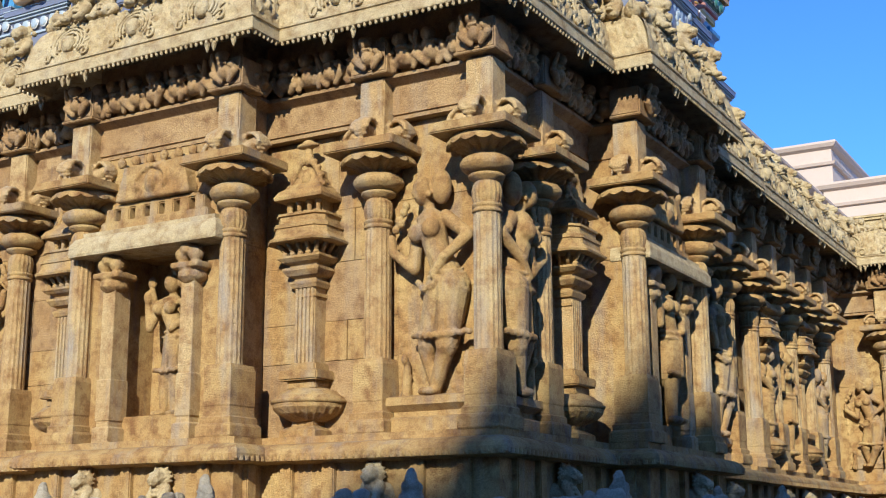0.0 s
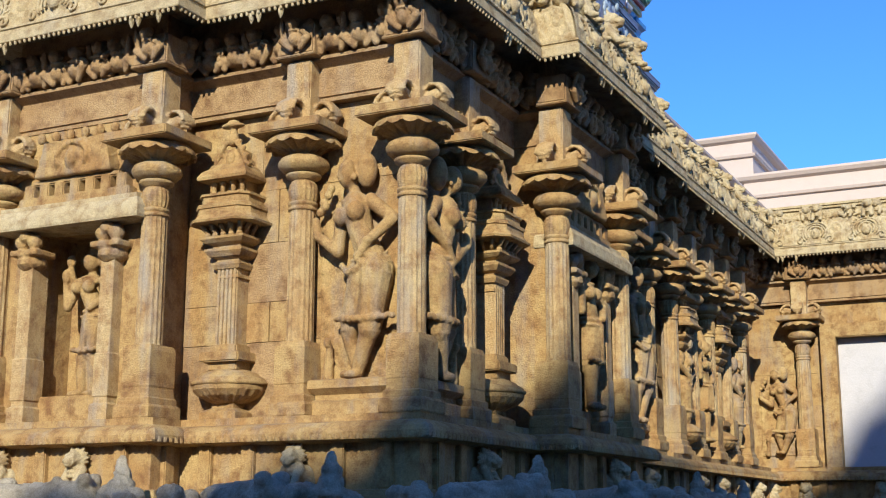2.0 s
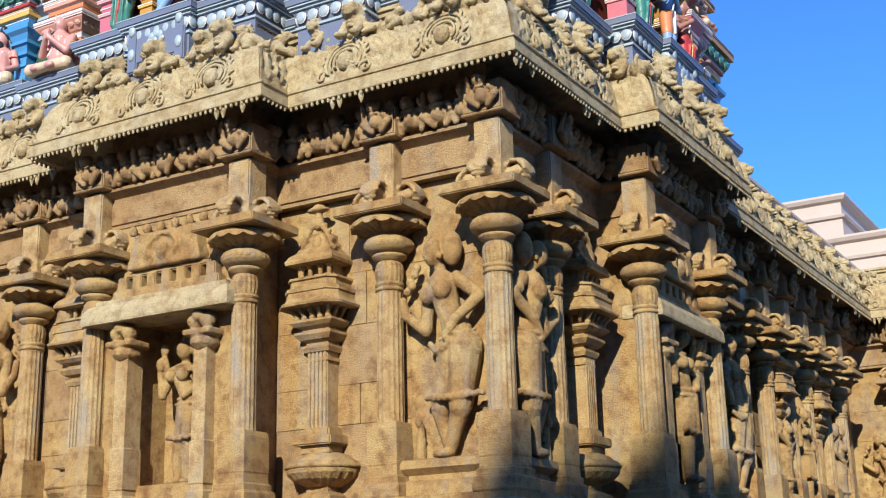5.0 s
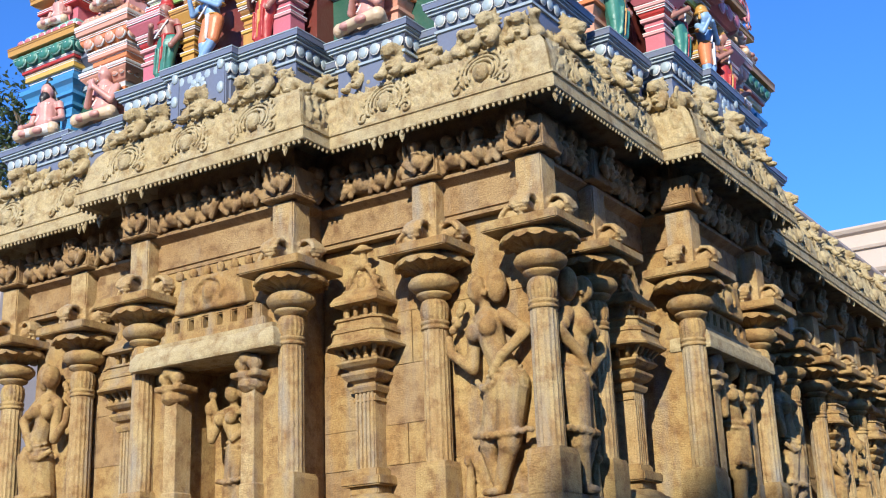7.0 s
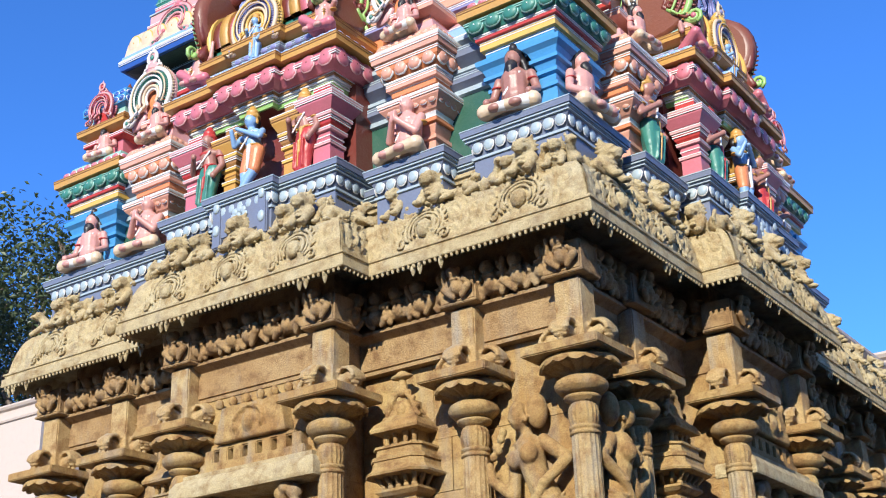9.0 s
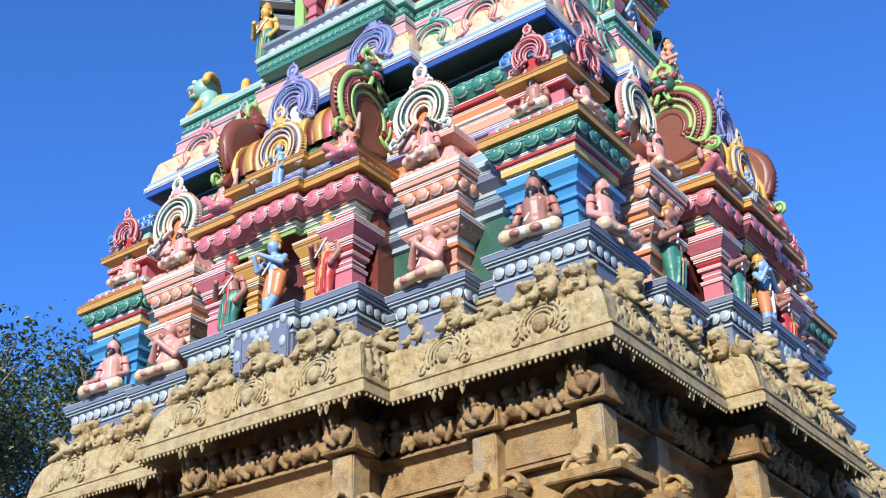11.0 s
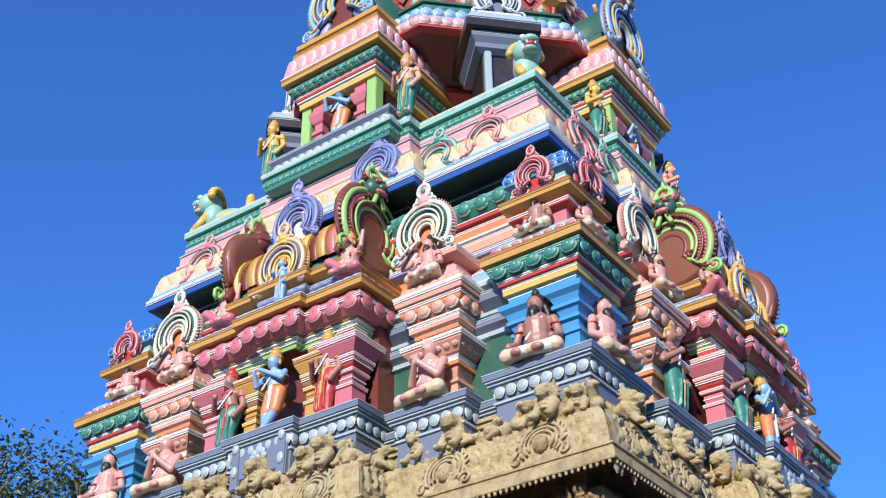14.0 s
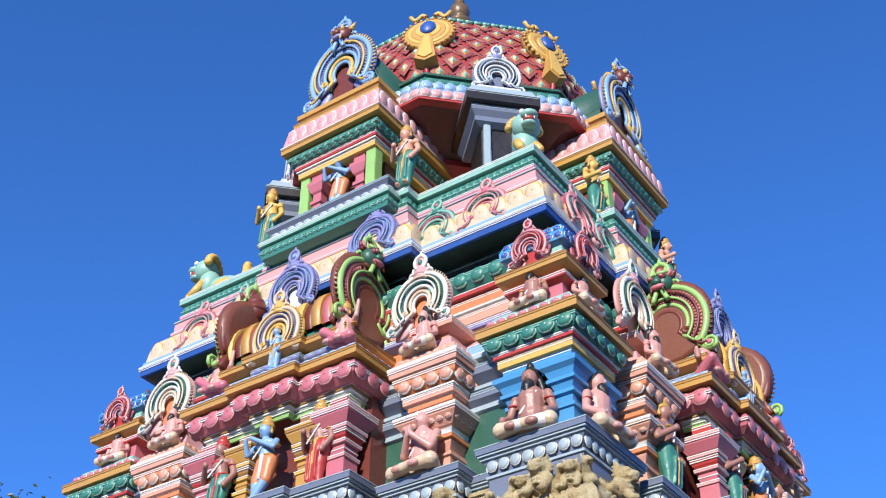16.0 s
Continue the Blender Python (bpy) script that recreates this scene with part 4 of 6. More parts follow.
def grey_base(parent, plan, top, low=5.40, colours=("white", "silver", "silver")):
    stack(parent, plan, [
        ("plinth", "grey", [(-0.01, low), (-0.01, top - 0.235)]),
        ("line", "silver", [(-0.02, top - 0.237), (0.005, top - 0.235), (0.005, top - 0.215), (-0.02, top - 0.213)]),
        ("band", "grey", [(-0.06, top - 0.214), (-0.02, top - 0.205), (0.0, top - 0.14), (0.035, top - 0.075), (0.035, top - 0.07)]),
        ("line", "silver", [(0.0, top - 0.072), (0.05, top - 0.07), (0.05, top - 0.056), (0.0, top - 0.054)]),
        ("lip", "grey", [(0.0, top - 0.055), (0.06, top - 0.054), (0.065, top - 0.005), (0.05, top), (-0.05, top + 0.002)]),
    ])
    beads(parent, plan, 0.010, top - 0.14, 0.098, 0.05, colours, depth=0.015)


def horseshoe(name, r, colours, mask=False):
    """A horseshoe gable: toothed rim, feathered bands, inner scrolls, curled feet and a ringed finial; origin at its foot."""
    back, band, inner, rim, core = (P[c] for c in colours)
    bm = bmesh.new()
    cz = r * 0.90

    def arc(rad, lo=0.74, n=30, wide=0.96):
        return [(wide * rad * math.sin(a), cz + rad * math.cos(a)) for a in (lo * math.pi * (2 * i / n - 1) for i in range(n + 1))]

    def foot(rad, q):
        x, z = arc(rad)[-1]
        return [(x + (0.10 + 0.05 * i) * r * q, z - (0.10 + 0.06 * i - 0.012 * i * i) * r) for i in range(5)]

    def strip(rad, thick, mat, y=0.0, deep=1.0, q=1.0):
        body = arc(rad * r)
        tail = foot(rad * r, q)
        pts = [(-x, y, z) for x, z in reversed(tail)] + [(x, y, z) for x, z in body] + [(x, y, z) for x, z in tail]
        tube(bm, pts, thick * r, mat, 8, deep)
    strip(0.80, 0.25, 0, 0.05, 0.34)
    strip(0.95, 0.075, 1, -0.010)
    strip(0.80, 0.030, 3, -0.045)
    strip(0.66, 0.030, 1, -0.045)
    strip(0.52, 0.050, 1, -0.015)
    strip(0.36, 0.055, 3, -0.005)
    strip(0.28, 0.050, 1, 0.01)
    n = 44
    for i in range(n + 1):
        a = 0.74 * math.pi * (2 * i / n - 1)
        sn, cs = math.sin(a), math.cos(a)
        limb(bm, (0.60 * r * sn * 0.96, -0.02, cz + 0.60 * r * cs), (0.84 * r * sn * 0.96, -0.015, cz + 0.84 * r * cs), 0.026 * r, 0.036 * r, 2, 5)
        limb(bm, (1.0 * r * sn * 0.96, 0.0, cz + 1.0 * r * cs), (1.09 * r * sn * 0.96, 0.0, cz + 1.08 * r * cs), 0.036 * r, 0.018 * r, 3, 5)
    vs = [bm.verts.new((x, 0.05, z)) for x, z in arc(0.45 * r, n=18)]
    vs += [bm.verts.new((x, 0.05, 0.02 * r)) for x in (0.30 * r, -0.30 * r)]
    bm.faces.new(vs).material_index = 4
    for e in (-1, 1):
        for (x0, z0, q, mi) in ((0.92, 0.16, 0.17, 1), (0.44, 0.60, 0.12, 3)):
            tube(bm, [(e * (x0 + (q - 0.011 * i) * math.cos(0.75 * i - 1.2)) * r, -0.03, (z0 + (q - 0.011 * i) * math.sin(0.75 * i - 1.2)) * r) for i in range(12)], 0.045 * r, mi, 6)
        ball(bm, (e * 0.92 * r, -0.04, 0.16 * r), (0.07 * r, 0.05 * r, 0.07 * r), 2, 7, 5)
        ball(bm, (e * 0.30 * r, -0.04, cz + 0.72 * r), (0.05 * r, 0.05 * r, 0.05 * r), 3, 6, 5)
    top = cz + 0.98 * r
    for w, z0, z1 in ((0.30, -0.05, 0.16), (0.19, 0.16, 0.34)):
        limb(bm, (0, 0.03, top + z0 * r), (0, 0.03, top + z1 * r), w * r, (w - 0.06) * r, 0, 8)
    c = top + 0.42 * r
    tube(bm, [(0.20 * r * math.sin(i * math.pi / 9), -0.01, c + 0.23 * r * math.cos(i * math.pi / 9)) for i in range(19)], 0.06 * r, 1, 6)
    ball(bm, (0, 0.0, c), (0.17 * r, 0.07 * r, 0.20 * r), 0, 10, 6)
    ball(bm, (0, -0.06 * r, c), (0.08 * r, 0.06 * r, 0.10 * r), 2, 8, 6)
    limb(bm, (0, 0, c + 0.24 * r), (0, 0, c + 0.42 * r), 0.08 * r, 0.02 * r, 1)
    for e in (-1, 1):
        tube(bm, [(e * (0.34 - 0.02 * i + 0.07 * math.cos(i)) * r, 0.0, top + (0.02 + 0.03 * i + 0.07 * math.sin(i)) * r) for i in range(8)], 0.04 * r, 1, 6)
    if mask:
        ball(bm, (0, -0.10 * r, top + 0.06 * r), (0.30 * r, 0.22 * r, 0.26 * r), 4, 12, 8)
        ball(bm, (0, -0.30 * r, top + 0.02 * r), (0.12 * r, 0.10 * r, 0.10 * r), 4)
        for e in (-1, 1):
            ball(bm, (0.13 * e * r, -0.26 * r, top + 0.14 * r), 0.085 * r, 3)
            ball(bm, (0.13 * e * r, -0.32 * r, top + 0.14 * r), 0.045 * r, 2)
            limb(bm, (0.06 * e * r, -0.28 * r, top + 0.24 * r), (0.24 * e * r, -0.22 * r, top + 0.26 * r), 0.05 * r, 0.03 * r, 1)
            for j in range(3):
                limb(bm, ((0.10 + 0.09 * j) * e * r, -0.05 * r, top + 0.24 * r), ((0.14 + 0.12 * j) * e * r, -0.05 * r, top + (0.52 - 0.08 * j) * r), 0.075 * r, 0.02 * r, (1, 2, 3)[j])
            limb(bm, (0.12 * e * r, -0.28 * r, top - 0.08 * r), (0.15 * e * r, -0.32 * r, top - 0.24 * r), 0.045 * r, 0.015 * r, 3)
            tube(bm, [(e * (0.06 + 0.03 * i) * r, -0.20 * r, top - (0.15 + 0.07 * i) * r) for i in range(5)], 0.06 * r, 1, 6)
        ball(bm, (0, -0.28 * r, top - 0.10 * r), (0.18 * r, 0.08 * r, 0.07 * r), 2)
    return mesh_of(name, bm, [back, band, inner, rim, core])


def melted(name, bm, mats, voxel):
    """Melts the forms of each colour into one smooth surface and joins them as one mesh."""
    out = bmesh.new()
    for k, mat in enumerate(mats):
        one = bm.copy()
        bmesh.ops.delete(one, geom=[f for f in one.faces if f.material_index != k], context="FACES")
        if not one.faces:
            one.free()
            continue
        me = fused(name, one, mat, voxel)
        n = len(out.faces)
        out.from_mesh(me)
        out.faces.ensure_lookup_table()
        for f in out.faces[n:]:
            f.material_index, f.smooth = k, True
        bpy.data.meshes.remove(me)
    bm.free()
    return mesh_of(name, out, mats)


def paint_figure(kind, skin, cloth, second="gold", hair="black", tall=0.70):
    """A painted stucco figure as one plain shape. Standing ones are about 0.7 tall, seated ones 0.5."""
    bm = bmesh.new()
    S, C, G, H, W = range(5)
    if kind in ("sage", "pray", "kneel"):
        for e in (-1, 1):
            knee = (0.17 * e, -0.12, 0.06) if kind != "kneel" or e > 0 else (0.12 * e, -0.16, 0.17)
            limb(bm, (0.06 * e, 0.02, 0.07), knee, 0.065, 0.055, C)
            limb(bm, knee, (-0.05 * e, -0.17, 0.045), 0.05, 0.035, W if kind == "sage" and e > 0 else C)
            ball(bm, (-0.07 * e, -0.18, 0.04), (0.05, 0.035, 0.03), S)
        ball(bm, (0, 0.01, 0.08), (0.13, 0.10, 0.075), C)
        ball(bm, (0, -0.01, 0.17), (0.095, 0.085, 0.09), S)
        limb(bm, (0, 0, 0.17), (0, 0, 0.30), 0.085, 0.095, S)
        top = 0.32
    else:
        sway = 0.03
        for e in (-1, 1):
            foot = (0.045 * e, -0.02, 0.02) if kind != "flute" or e < 0 else (-0.06, -0.05, 0.03)
            limb(bm, foot, (0.05 * e, -0.02, 0.20), 0.032, 0.045, C if kind != "flute" else S)
            limb(bm, (0.05 * e, -0.02, 0.20), (0.04 * e + sway, 0, 0.37), 0.048, 0.062, C)
            ball(bm, (foot[0], foot[1] - 0.03, 0.02), (0.026, 0.05, 0.02), S)
        if kind == "stand":
            limb(bm, (0.0, -0.01, 0.06), (sway, 0, 0.34), 0.062, 0.080, C)
            for j in range(3):
                tube(bm, [(0.05 * j - 0.06 + 0.006 * i, -0.066 - 0.004 * i, 0.07 + 0.045 * i) for i in range(6)], 0.010, G if j == 1 else C, 6)
        ball(bm, (sway, 0, 0.38), (0.088, 0.068, 0.055), C)
        ball(bm, (sway, -0.005, 0.415), (0.085, 0.067, 0.018), G)
        limb(bm, (sway, 0, 0.40), (0, 0, 0.52), 0.062, 0.072, S)
        limb(bm, (sway, -0.06, 0.40), (sway * 0.6, -0.065, 0.20), 0.022, 0.012, W if kind == "flute" else G)
        top = 0.535
    ball(bm, (0, 0, top), (0.105, 0.065, 0.05), S)
    ball(bm, (0, -0.045, top - 0.005), (0.07, 0.03, 0.02), G)
    limb(bm, (0.06, -0.06, top), (-0.05, -0.085, top - 0.15), 0.010, 0.010, W)
    for e in (-1, 1):
        sh = (0.115 * e, 0, top)
        if kind == "pray":
            el = (0.12 * e, -0.07, top - 0.13)
            limb(bm, sh, el, 0.034, 0.03, S)
            limb(bm, el, (0.015 * e, -0.15, top - 0.03), 0.028, 0.022, S)
            ball(bm, (0.012 * e, -0.15, top), (0.014, 0.025, 0.045), S)
        elif kind == "flute":
            el = (0.14 * e, -0.06, top - 0.08)
            limb(bm, sh, el, 0.03, 0.026, S)
            limb(bm, el, (-0.09 + 0.03 * e, -0.12, top + 0.03), 0.024, 0.018, S)
        elif kind == "kneel":
            el = (0.16 * e, -0.03, top + (0.02 if e > 0 else -0.1))
            limb(bm, sh, el, 0.032, 0.028, S)
            limb(bm, el, (0.19 * e, -0.04, top + (0.18 if e > 0 else -0.02)), 0.026, 0.02, S)
        else:
            el = (0.155 * e, -0.01, top - 0.13)
            limb(bm, sh, el, 0.032, 0.028, S)
            hand = (0.15 * e, -0.13, top - 0.20) if kind == "sage" else ((0.11, -0.07, top - 0.24) if e > 0 else (-0.06, -0.12, top - 0.05))
            limb(bm, el, hand, 0.027, 0.022, S)
            ball(bm, hand, (0.026, 0.026, 0.03), S)
        ball(bm, (0.128 * e, -0.01, top - 0.05), (0.04, 0.04, 0.012), G)
    limb(bm, (0, 0, top + 0.03), (0, -0.01, top + 0.07), 0.034, 0.032, S)
    hz = top + 0.125
    ball(bm, (0, -0.015, hz), (0.056, 0.06, 0.07), S)
    ball(bm, (0, -0.075, hz - 0.01), (0.011, 0.014, 0.016), S, 6, 5)
    if kind in ("sage",):
        ball(bm, (0, -0.05, hz - 0.062), (0.046, 0.036, 0.05), H)
        limb(bm, (0, -0.06, hz - 0.08), (0, -0.075, hz - 0.15), 0.036, 0.012, H)
        ball(bm, (0, 0.012, hz + 0.03), (0.07, 0.068, 0.06), H)
        ball(bm, (0, 0.0, hz + 0.09), (0.03, 0.03, 0.045), H)
        for e in (-1, 1):
            limb(bm, (0.05 * e, 0.02, hz), (0.085 * e, 0.02, top), 0.025, 0.02, H)
    elif kind == "pray":
        ball(bm, (0, 0.03, hz + 0.02), (0.05, 0.05, 0.055), H)
        box(bm, -0.006, 0.006, -0.078, -0.06, hz + 0.01, hz + 0.06, W)
    else:
        lathe(bm, [(0.060, hz + 0.015), (0.069, hz + 0.03), (0.066, hz + 0.045), (0.052, hz + 0.055), (0.056, hz + 0.08), (0.040, hz + 0.105), (0.030, hz + 0.11), (0.028, hz + 0.13), (0.008, hz + 0.145)], 12, 0, 0.0, mat=G)
        ball(bm, (0, 0.03, hz - 0.02), (0.06, 0.04, 0.06), H)
        for e in (-1, 1):
            ball(bm, (0.06 * e, -0.005, hz - 0.02), (0.014, 0.018, 0.03), G, 6, 5)
    return melted("painted_figure", bm, [P[skin], P[cloth], P[second], P[hair], P["white"]], 0.0085)


FIG = {
    "sage": paint_figure("sage", "tan", "cream", "red"), "sage_pink": paint_figure("sage", "skin", "cream", "red"), "sage_white": paint_figure("sage", "tan", "cream"),
    "pray": paint_figure("pray", "skin", "cream", hair="skin"), "pray_green": paint_figure("stand", "tan", "green"),
    "flute": paint_figure("flute", "ice", "orange"), "lady_red": paint_figure("stand", "tan", "red"), "lady_green": paint_figure("stand", "tan", "green", "red"),
    "kneel": paint_figure("kneel", "skin", "pink"), "child": paint_figure("stand", "ice", "ice"), "guard": paint_figure("stand", "peach", "green"), "gold": paint_figure("stand", "yellow", "green"),
}
GABLE = {
    "pink": horseshoe("gable", 0.24, ("pink", "blush", "green", "pink", "red")), "green": horseshoe("gable", 0.24, ("green", "mint", "pink", "green", "leaf")),
    "white": horseshoe("gable", 0.29, ("blush", "white", "green", "cream", "orange")), "yellow": horseshoe("gable", 0.27, ("yellow", "cream", "lilac", "yellow", "blush")),
    "lilac": horseshoe("gable", 0.27, ("lilac", "lilac", "ice", "lilac", "white")), "end": horseshoe("gable", 0.40, ("maroon", "lime", "pink", "maroon", "leaf"), mask=True),
    "wide": horseshoe("gable", 0.40, ("blush", "mint", "white", "pink", "leaf"), mask=True),
    "kiosk": horseshoe("gable", 0.43, ("lilac", "ice", "lilac", "yellow", "maroon"), mask=True), "small": horseshoe("gable", 0.17, ("pink", "blush", "red", "pink", "red")),
    "pale": horseshoe("gable", 0.26, ("lilac", "white", "grey", "silver", "grey")),
}


def gable(key, parent, m):
    ob = part("gable", GABLE[key], None, parent)
    ob.matrix_basis = m
    return ob


TB = [(x + CX, y + CY) for x, y in rect(2.66, 2.51)]
grey_base(tower, TB, 5.86)
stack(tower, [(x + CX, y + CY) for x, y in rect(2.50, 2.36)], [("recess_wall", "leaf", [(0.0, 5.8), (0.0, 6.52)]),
      ("line", "silver", [(0.0, 6.50), (0.03, 6.51), (0.03, 6.55), (0.0, 6.56)]), ("band", "grey", [(0.0, 6.56), (0.06, 6.60), (0.06, 6.66), (0.0, 6.68)]),
      ("line", "silver", [(0.0, 6.68), (0.05, 6.69), (0.05, 6.72), (0.0, 6.73)]), ("band", "grey", [(0.0, 6.73), (0.10, 6.80), (0.10, 6.88), (0.0, 6.92)]),
      ("line", "silver", [(0.0, 6.92), (0.10, 6.94), (0.10, 6.98), (0.0, 7.0)]), ("slope", "ice", [(-0.05, 7.0), (0.05, 7.02), (0.02, 7.12), (-0.2, 7.16)]),
      ("slope", "blush", [(-0.1, 7.15), (-0.02, 7.16), (-0.12, 7.28), (-0.3, 7.36)])])


def corner_pavilion():
    """A square corner shrine: grey base, blue piers, green cornice, small blue square dome."""
    pl = rect(0.40, 0.40)
    bm = bmesh.new()
    for x in (-0.20, 0.20):
        for y in (-0.20, 0.20):
            ring(bm, rect(0.075, 0.075, x, y), [(0.0, 6.02), (0.0, 6.24), (0.018, 6.245), (0.018, 6.275), (-0.008, 6.28), (0.0, 6.33), (-0.008, 6.35), (0.022, 6.36), (0.022, 6.39), (0.0, 6.40), (0.02, 6.45), (0.045, 6.46), (0.045, 6.49), (0.03, 6.50), (0.05, 6.55), (0.085, 6.58), (0.09, 6.62), (0.02, 6.63)])
    body = part("corner_pavilion", bm, P["sky"], tower)
    grey_base(body, pl, 6.02)
    bm = bmesh.new()
    box(bm, -0.16, 0.16, -0.16, 0.16, 6.02, 6.6)
    part("core", bm, P["blue"], body)
    stack(body, rect(0.30, 0.30), [
        ("architrave", "sky", [(-0.06, 6.60), (-0.06, 6.625), (0.0, 6.632), (0.0, 6.72)]),
        ("frieze", "yellow", [(0.0, 6.72), (0.03, 6.722), (0.03, 6.79), (0.0, 6.80)]),
        ("fillet", "red", [(0.0, 6.79), (0.055, 6.80), (0.055, 6.83), (0.0, 6.835)]),
        ("line", "white", [(0.0, 6.832), (0.065, 6.834), (0.065, 6.845), (0.0, 6.847)]),
        ("cornice", "green", [(0.0, 6.845), (0.07, 6.85), (0.105, 6.90), (0.115, 6.95), (0.09, 6.97)]),
        ("slab", "gold", [(0.0, 6.97), (0.15, 6.972), (0.155, 7.05), (0.10, 7.06), (0.0, 7.062)]),
        ("slope", "blush", [(0.0, 7.06), (0.125, 7.062), (0.07, 7.13), (0.0, 7.135)]),
        ("step", "mint", [(0.0, 7.13), (0.06, 7.132), (0.04, 7.19), (-0.05, 7.20)]),
        ("wall", "pink", [(-0.08, 7.19), (-0.08, 7.42)]),
        ("band", "red", [(-0.08, 7.40), (-0.02, 7.42), (-0.02, 7.46), (-0.08, 7.48)]),
        ("slab", "gold", [(-0.06, 7.50), (0.03, 7.53), (0.035, 7.59), (-0.02, 7.60)]),
        ("step", "ochre", [(-0.06, 7.60), (-0.02, 7.605), (-0.04, 7.67), (-0.1, 7.68)]),
        ("step", "mint", [(-0.08, 7.67), (-0.04, 7.675), (-0.05, 7.73), (-0.1, 7.74)]),
        ("dome", "sky", [(-0.06, 7.73), (0.0, 7.76), (0.005, 7.83), (-0.03, 7.92), (-0.10, 7.99), (-0.18, 8.03)]),
    ])
    bm = bmesh.new()
    lathe(bm, [(0.02, 8.02), (0.07, 8.05), (0.05, 8.09), (0.02, 8.15), (0.005, 8.18)], 12)
    part("finial", bm, P["brown"], body)
    beads(body, rect(0.30, 0.30), 0.104, 6.91, 0.155, 0.058, ("mint", "green", "white"), "petal_band", 0.026)
    beads(body, rect(0.30, 0.30), 0.10, 7.10, 0.10, 0.028, ("white", "pink", "white"), "petal_band", 0.02)
    beads(body, rect(0.30, 0.30), 0.004, 7.80, 0.085, 0.03, ("white", "blue", "white"), "scale_band", 0.012)
    beads(body, rect(0.30, 0.30), -0.010, 7.87, 0.085, 0.03, ("white", "blue", "white"), "scale_band", 0.012)
    for a in (0, 90):
        gable("small", body, pose(0, 0, 0, 0, 0, a) @ pose(0, -0.33, 7.60))
    return body


kuta = corner_pavilion()
KC = [(CX + e * 2.34, CY + g * 2.19) for e, g in ((1, -1), (-1, -1), (1, 1))]
kuta.matrix_basis = pose(*KC[0], 0)
for c in KC[1:]:
    copy_thing(kuta, pose(*c, 0))


def side_pavilion():
    """A narrow peach shrine between corner and middle, with stacked capitals."""
    pl = [(-0.31, -0.06), (0.31, -0.06), (0.31, 0.5), (-0.31, 0.5)]
    pier = [(-0.15, 0.10), (0.15, 0.10), (0.15, 0.5), (-0.15, 0.5)]
    bm = bmesh.new()
    ring(bm, pier, [(0.0, 5.88), (0.0, 6.10), (0.02, 6.11), (0.02, 6.14), (-0.01, 6.15), (0.02, 6.22), (0.02, 6.24)])
    body = part("side_pavilion", bm, P["peach"], tower)
    grey_base(body, pl, 5.90)
    stack(body, pier, [
        ("band", "orange", [(0.0, 6.24), (0.045, 6.245), (0.045, 6.28), (0.0, 6.285)]),
        ("line", "white", [(0.0, 6.28), (0.03, 6.285), (0.05, 6.32), (0.0, 6.33)]),
        ("capital", "peach", [(0.02, 6.32), (0.06, 6.34), (0.13, 6.42), (0.14, 6.46), (0.02, 6.47)]),
        ("line", "white", [(0.05, 6.46), (0.145, 6.462), (0.145, 6.478), (0.05, 6.48)]),
        ("block", "peach", [(0.03, 6.478), (0.03, 6.55)]),
        ("step", "orange", [(0.02, 6.55), (0.06, 6.553), (0.06, 6.60), (0.02, 6.605)]),
        ("step", "peach", [(0.02, 6.60), (0.09, 6.605), (0.09, 6.66), (0.02, 6.665)]),
        ("line", "white", [(0.02, 6.663), (0.10, 6.665), (0.10, 6.68), (0.02, 6.683)]),
        ("cornice", "orange", [(0.02, 6.68), (0.08, 6.69), (0.14, 6.76), (0.15, 6.82), (0.05, 6.83)]),
        ("slab", "peach", [(0.05, 6.83), (0.17, 6.835), (0.18, 6.90), (0.10, 6.905)]),
        ("line", "white", [(0.05, 6.90), (0.185, 6.903), (0.185, 6.925), (0.05, 6.93)]),
        ("slope", "peach", [(0.05, 6.925), (0.16, 6.93), (0.12, 7.02), (0.0, 7.03)]),
        ("step", "blush", [(0.0, 7.025), (0.05, 7.03), (0.03, 7.15), (-0.02, 7.16)]),
        ("block", "peach", [(-0.03, 7.15), (-0.03, 7.24), (0.06, 7.26), (0.06, 7.32), (0.0, 7.33)]),
    ])
    beads(body, pier, 0.126, 6.755, 0.135, 0.060, ("white", "peach", "white"), "petal_band", 0.03)
    beads(body, pier, 0.13, 6.975, 0.07, 0.028, ("white", "peach", "white"), "petal_band", 0.016)
    beads(body, pier, 0.10, 6.40, 0.08, 0.03, ("white", "peach", "white"), "leaf_band", 0.016)
    gable("white", body, pose(-0.12, 0.06, 7.32))
    return body


side = side_pavilion()
side.matrix_basis = spot("S", 1.44, -0.20, 0)
for face, u in (("S", -1.44), ("E", -1.44), ("E", 1.44)):
    copy_thing(side, spot(face, u, -0.20, 0))


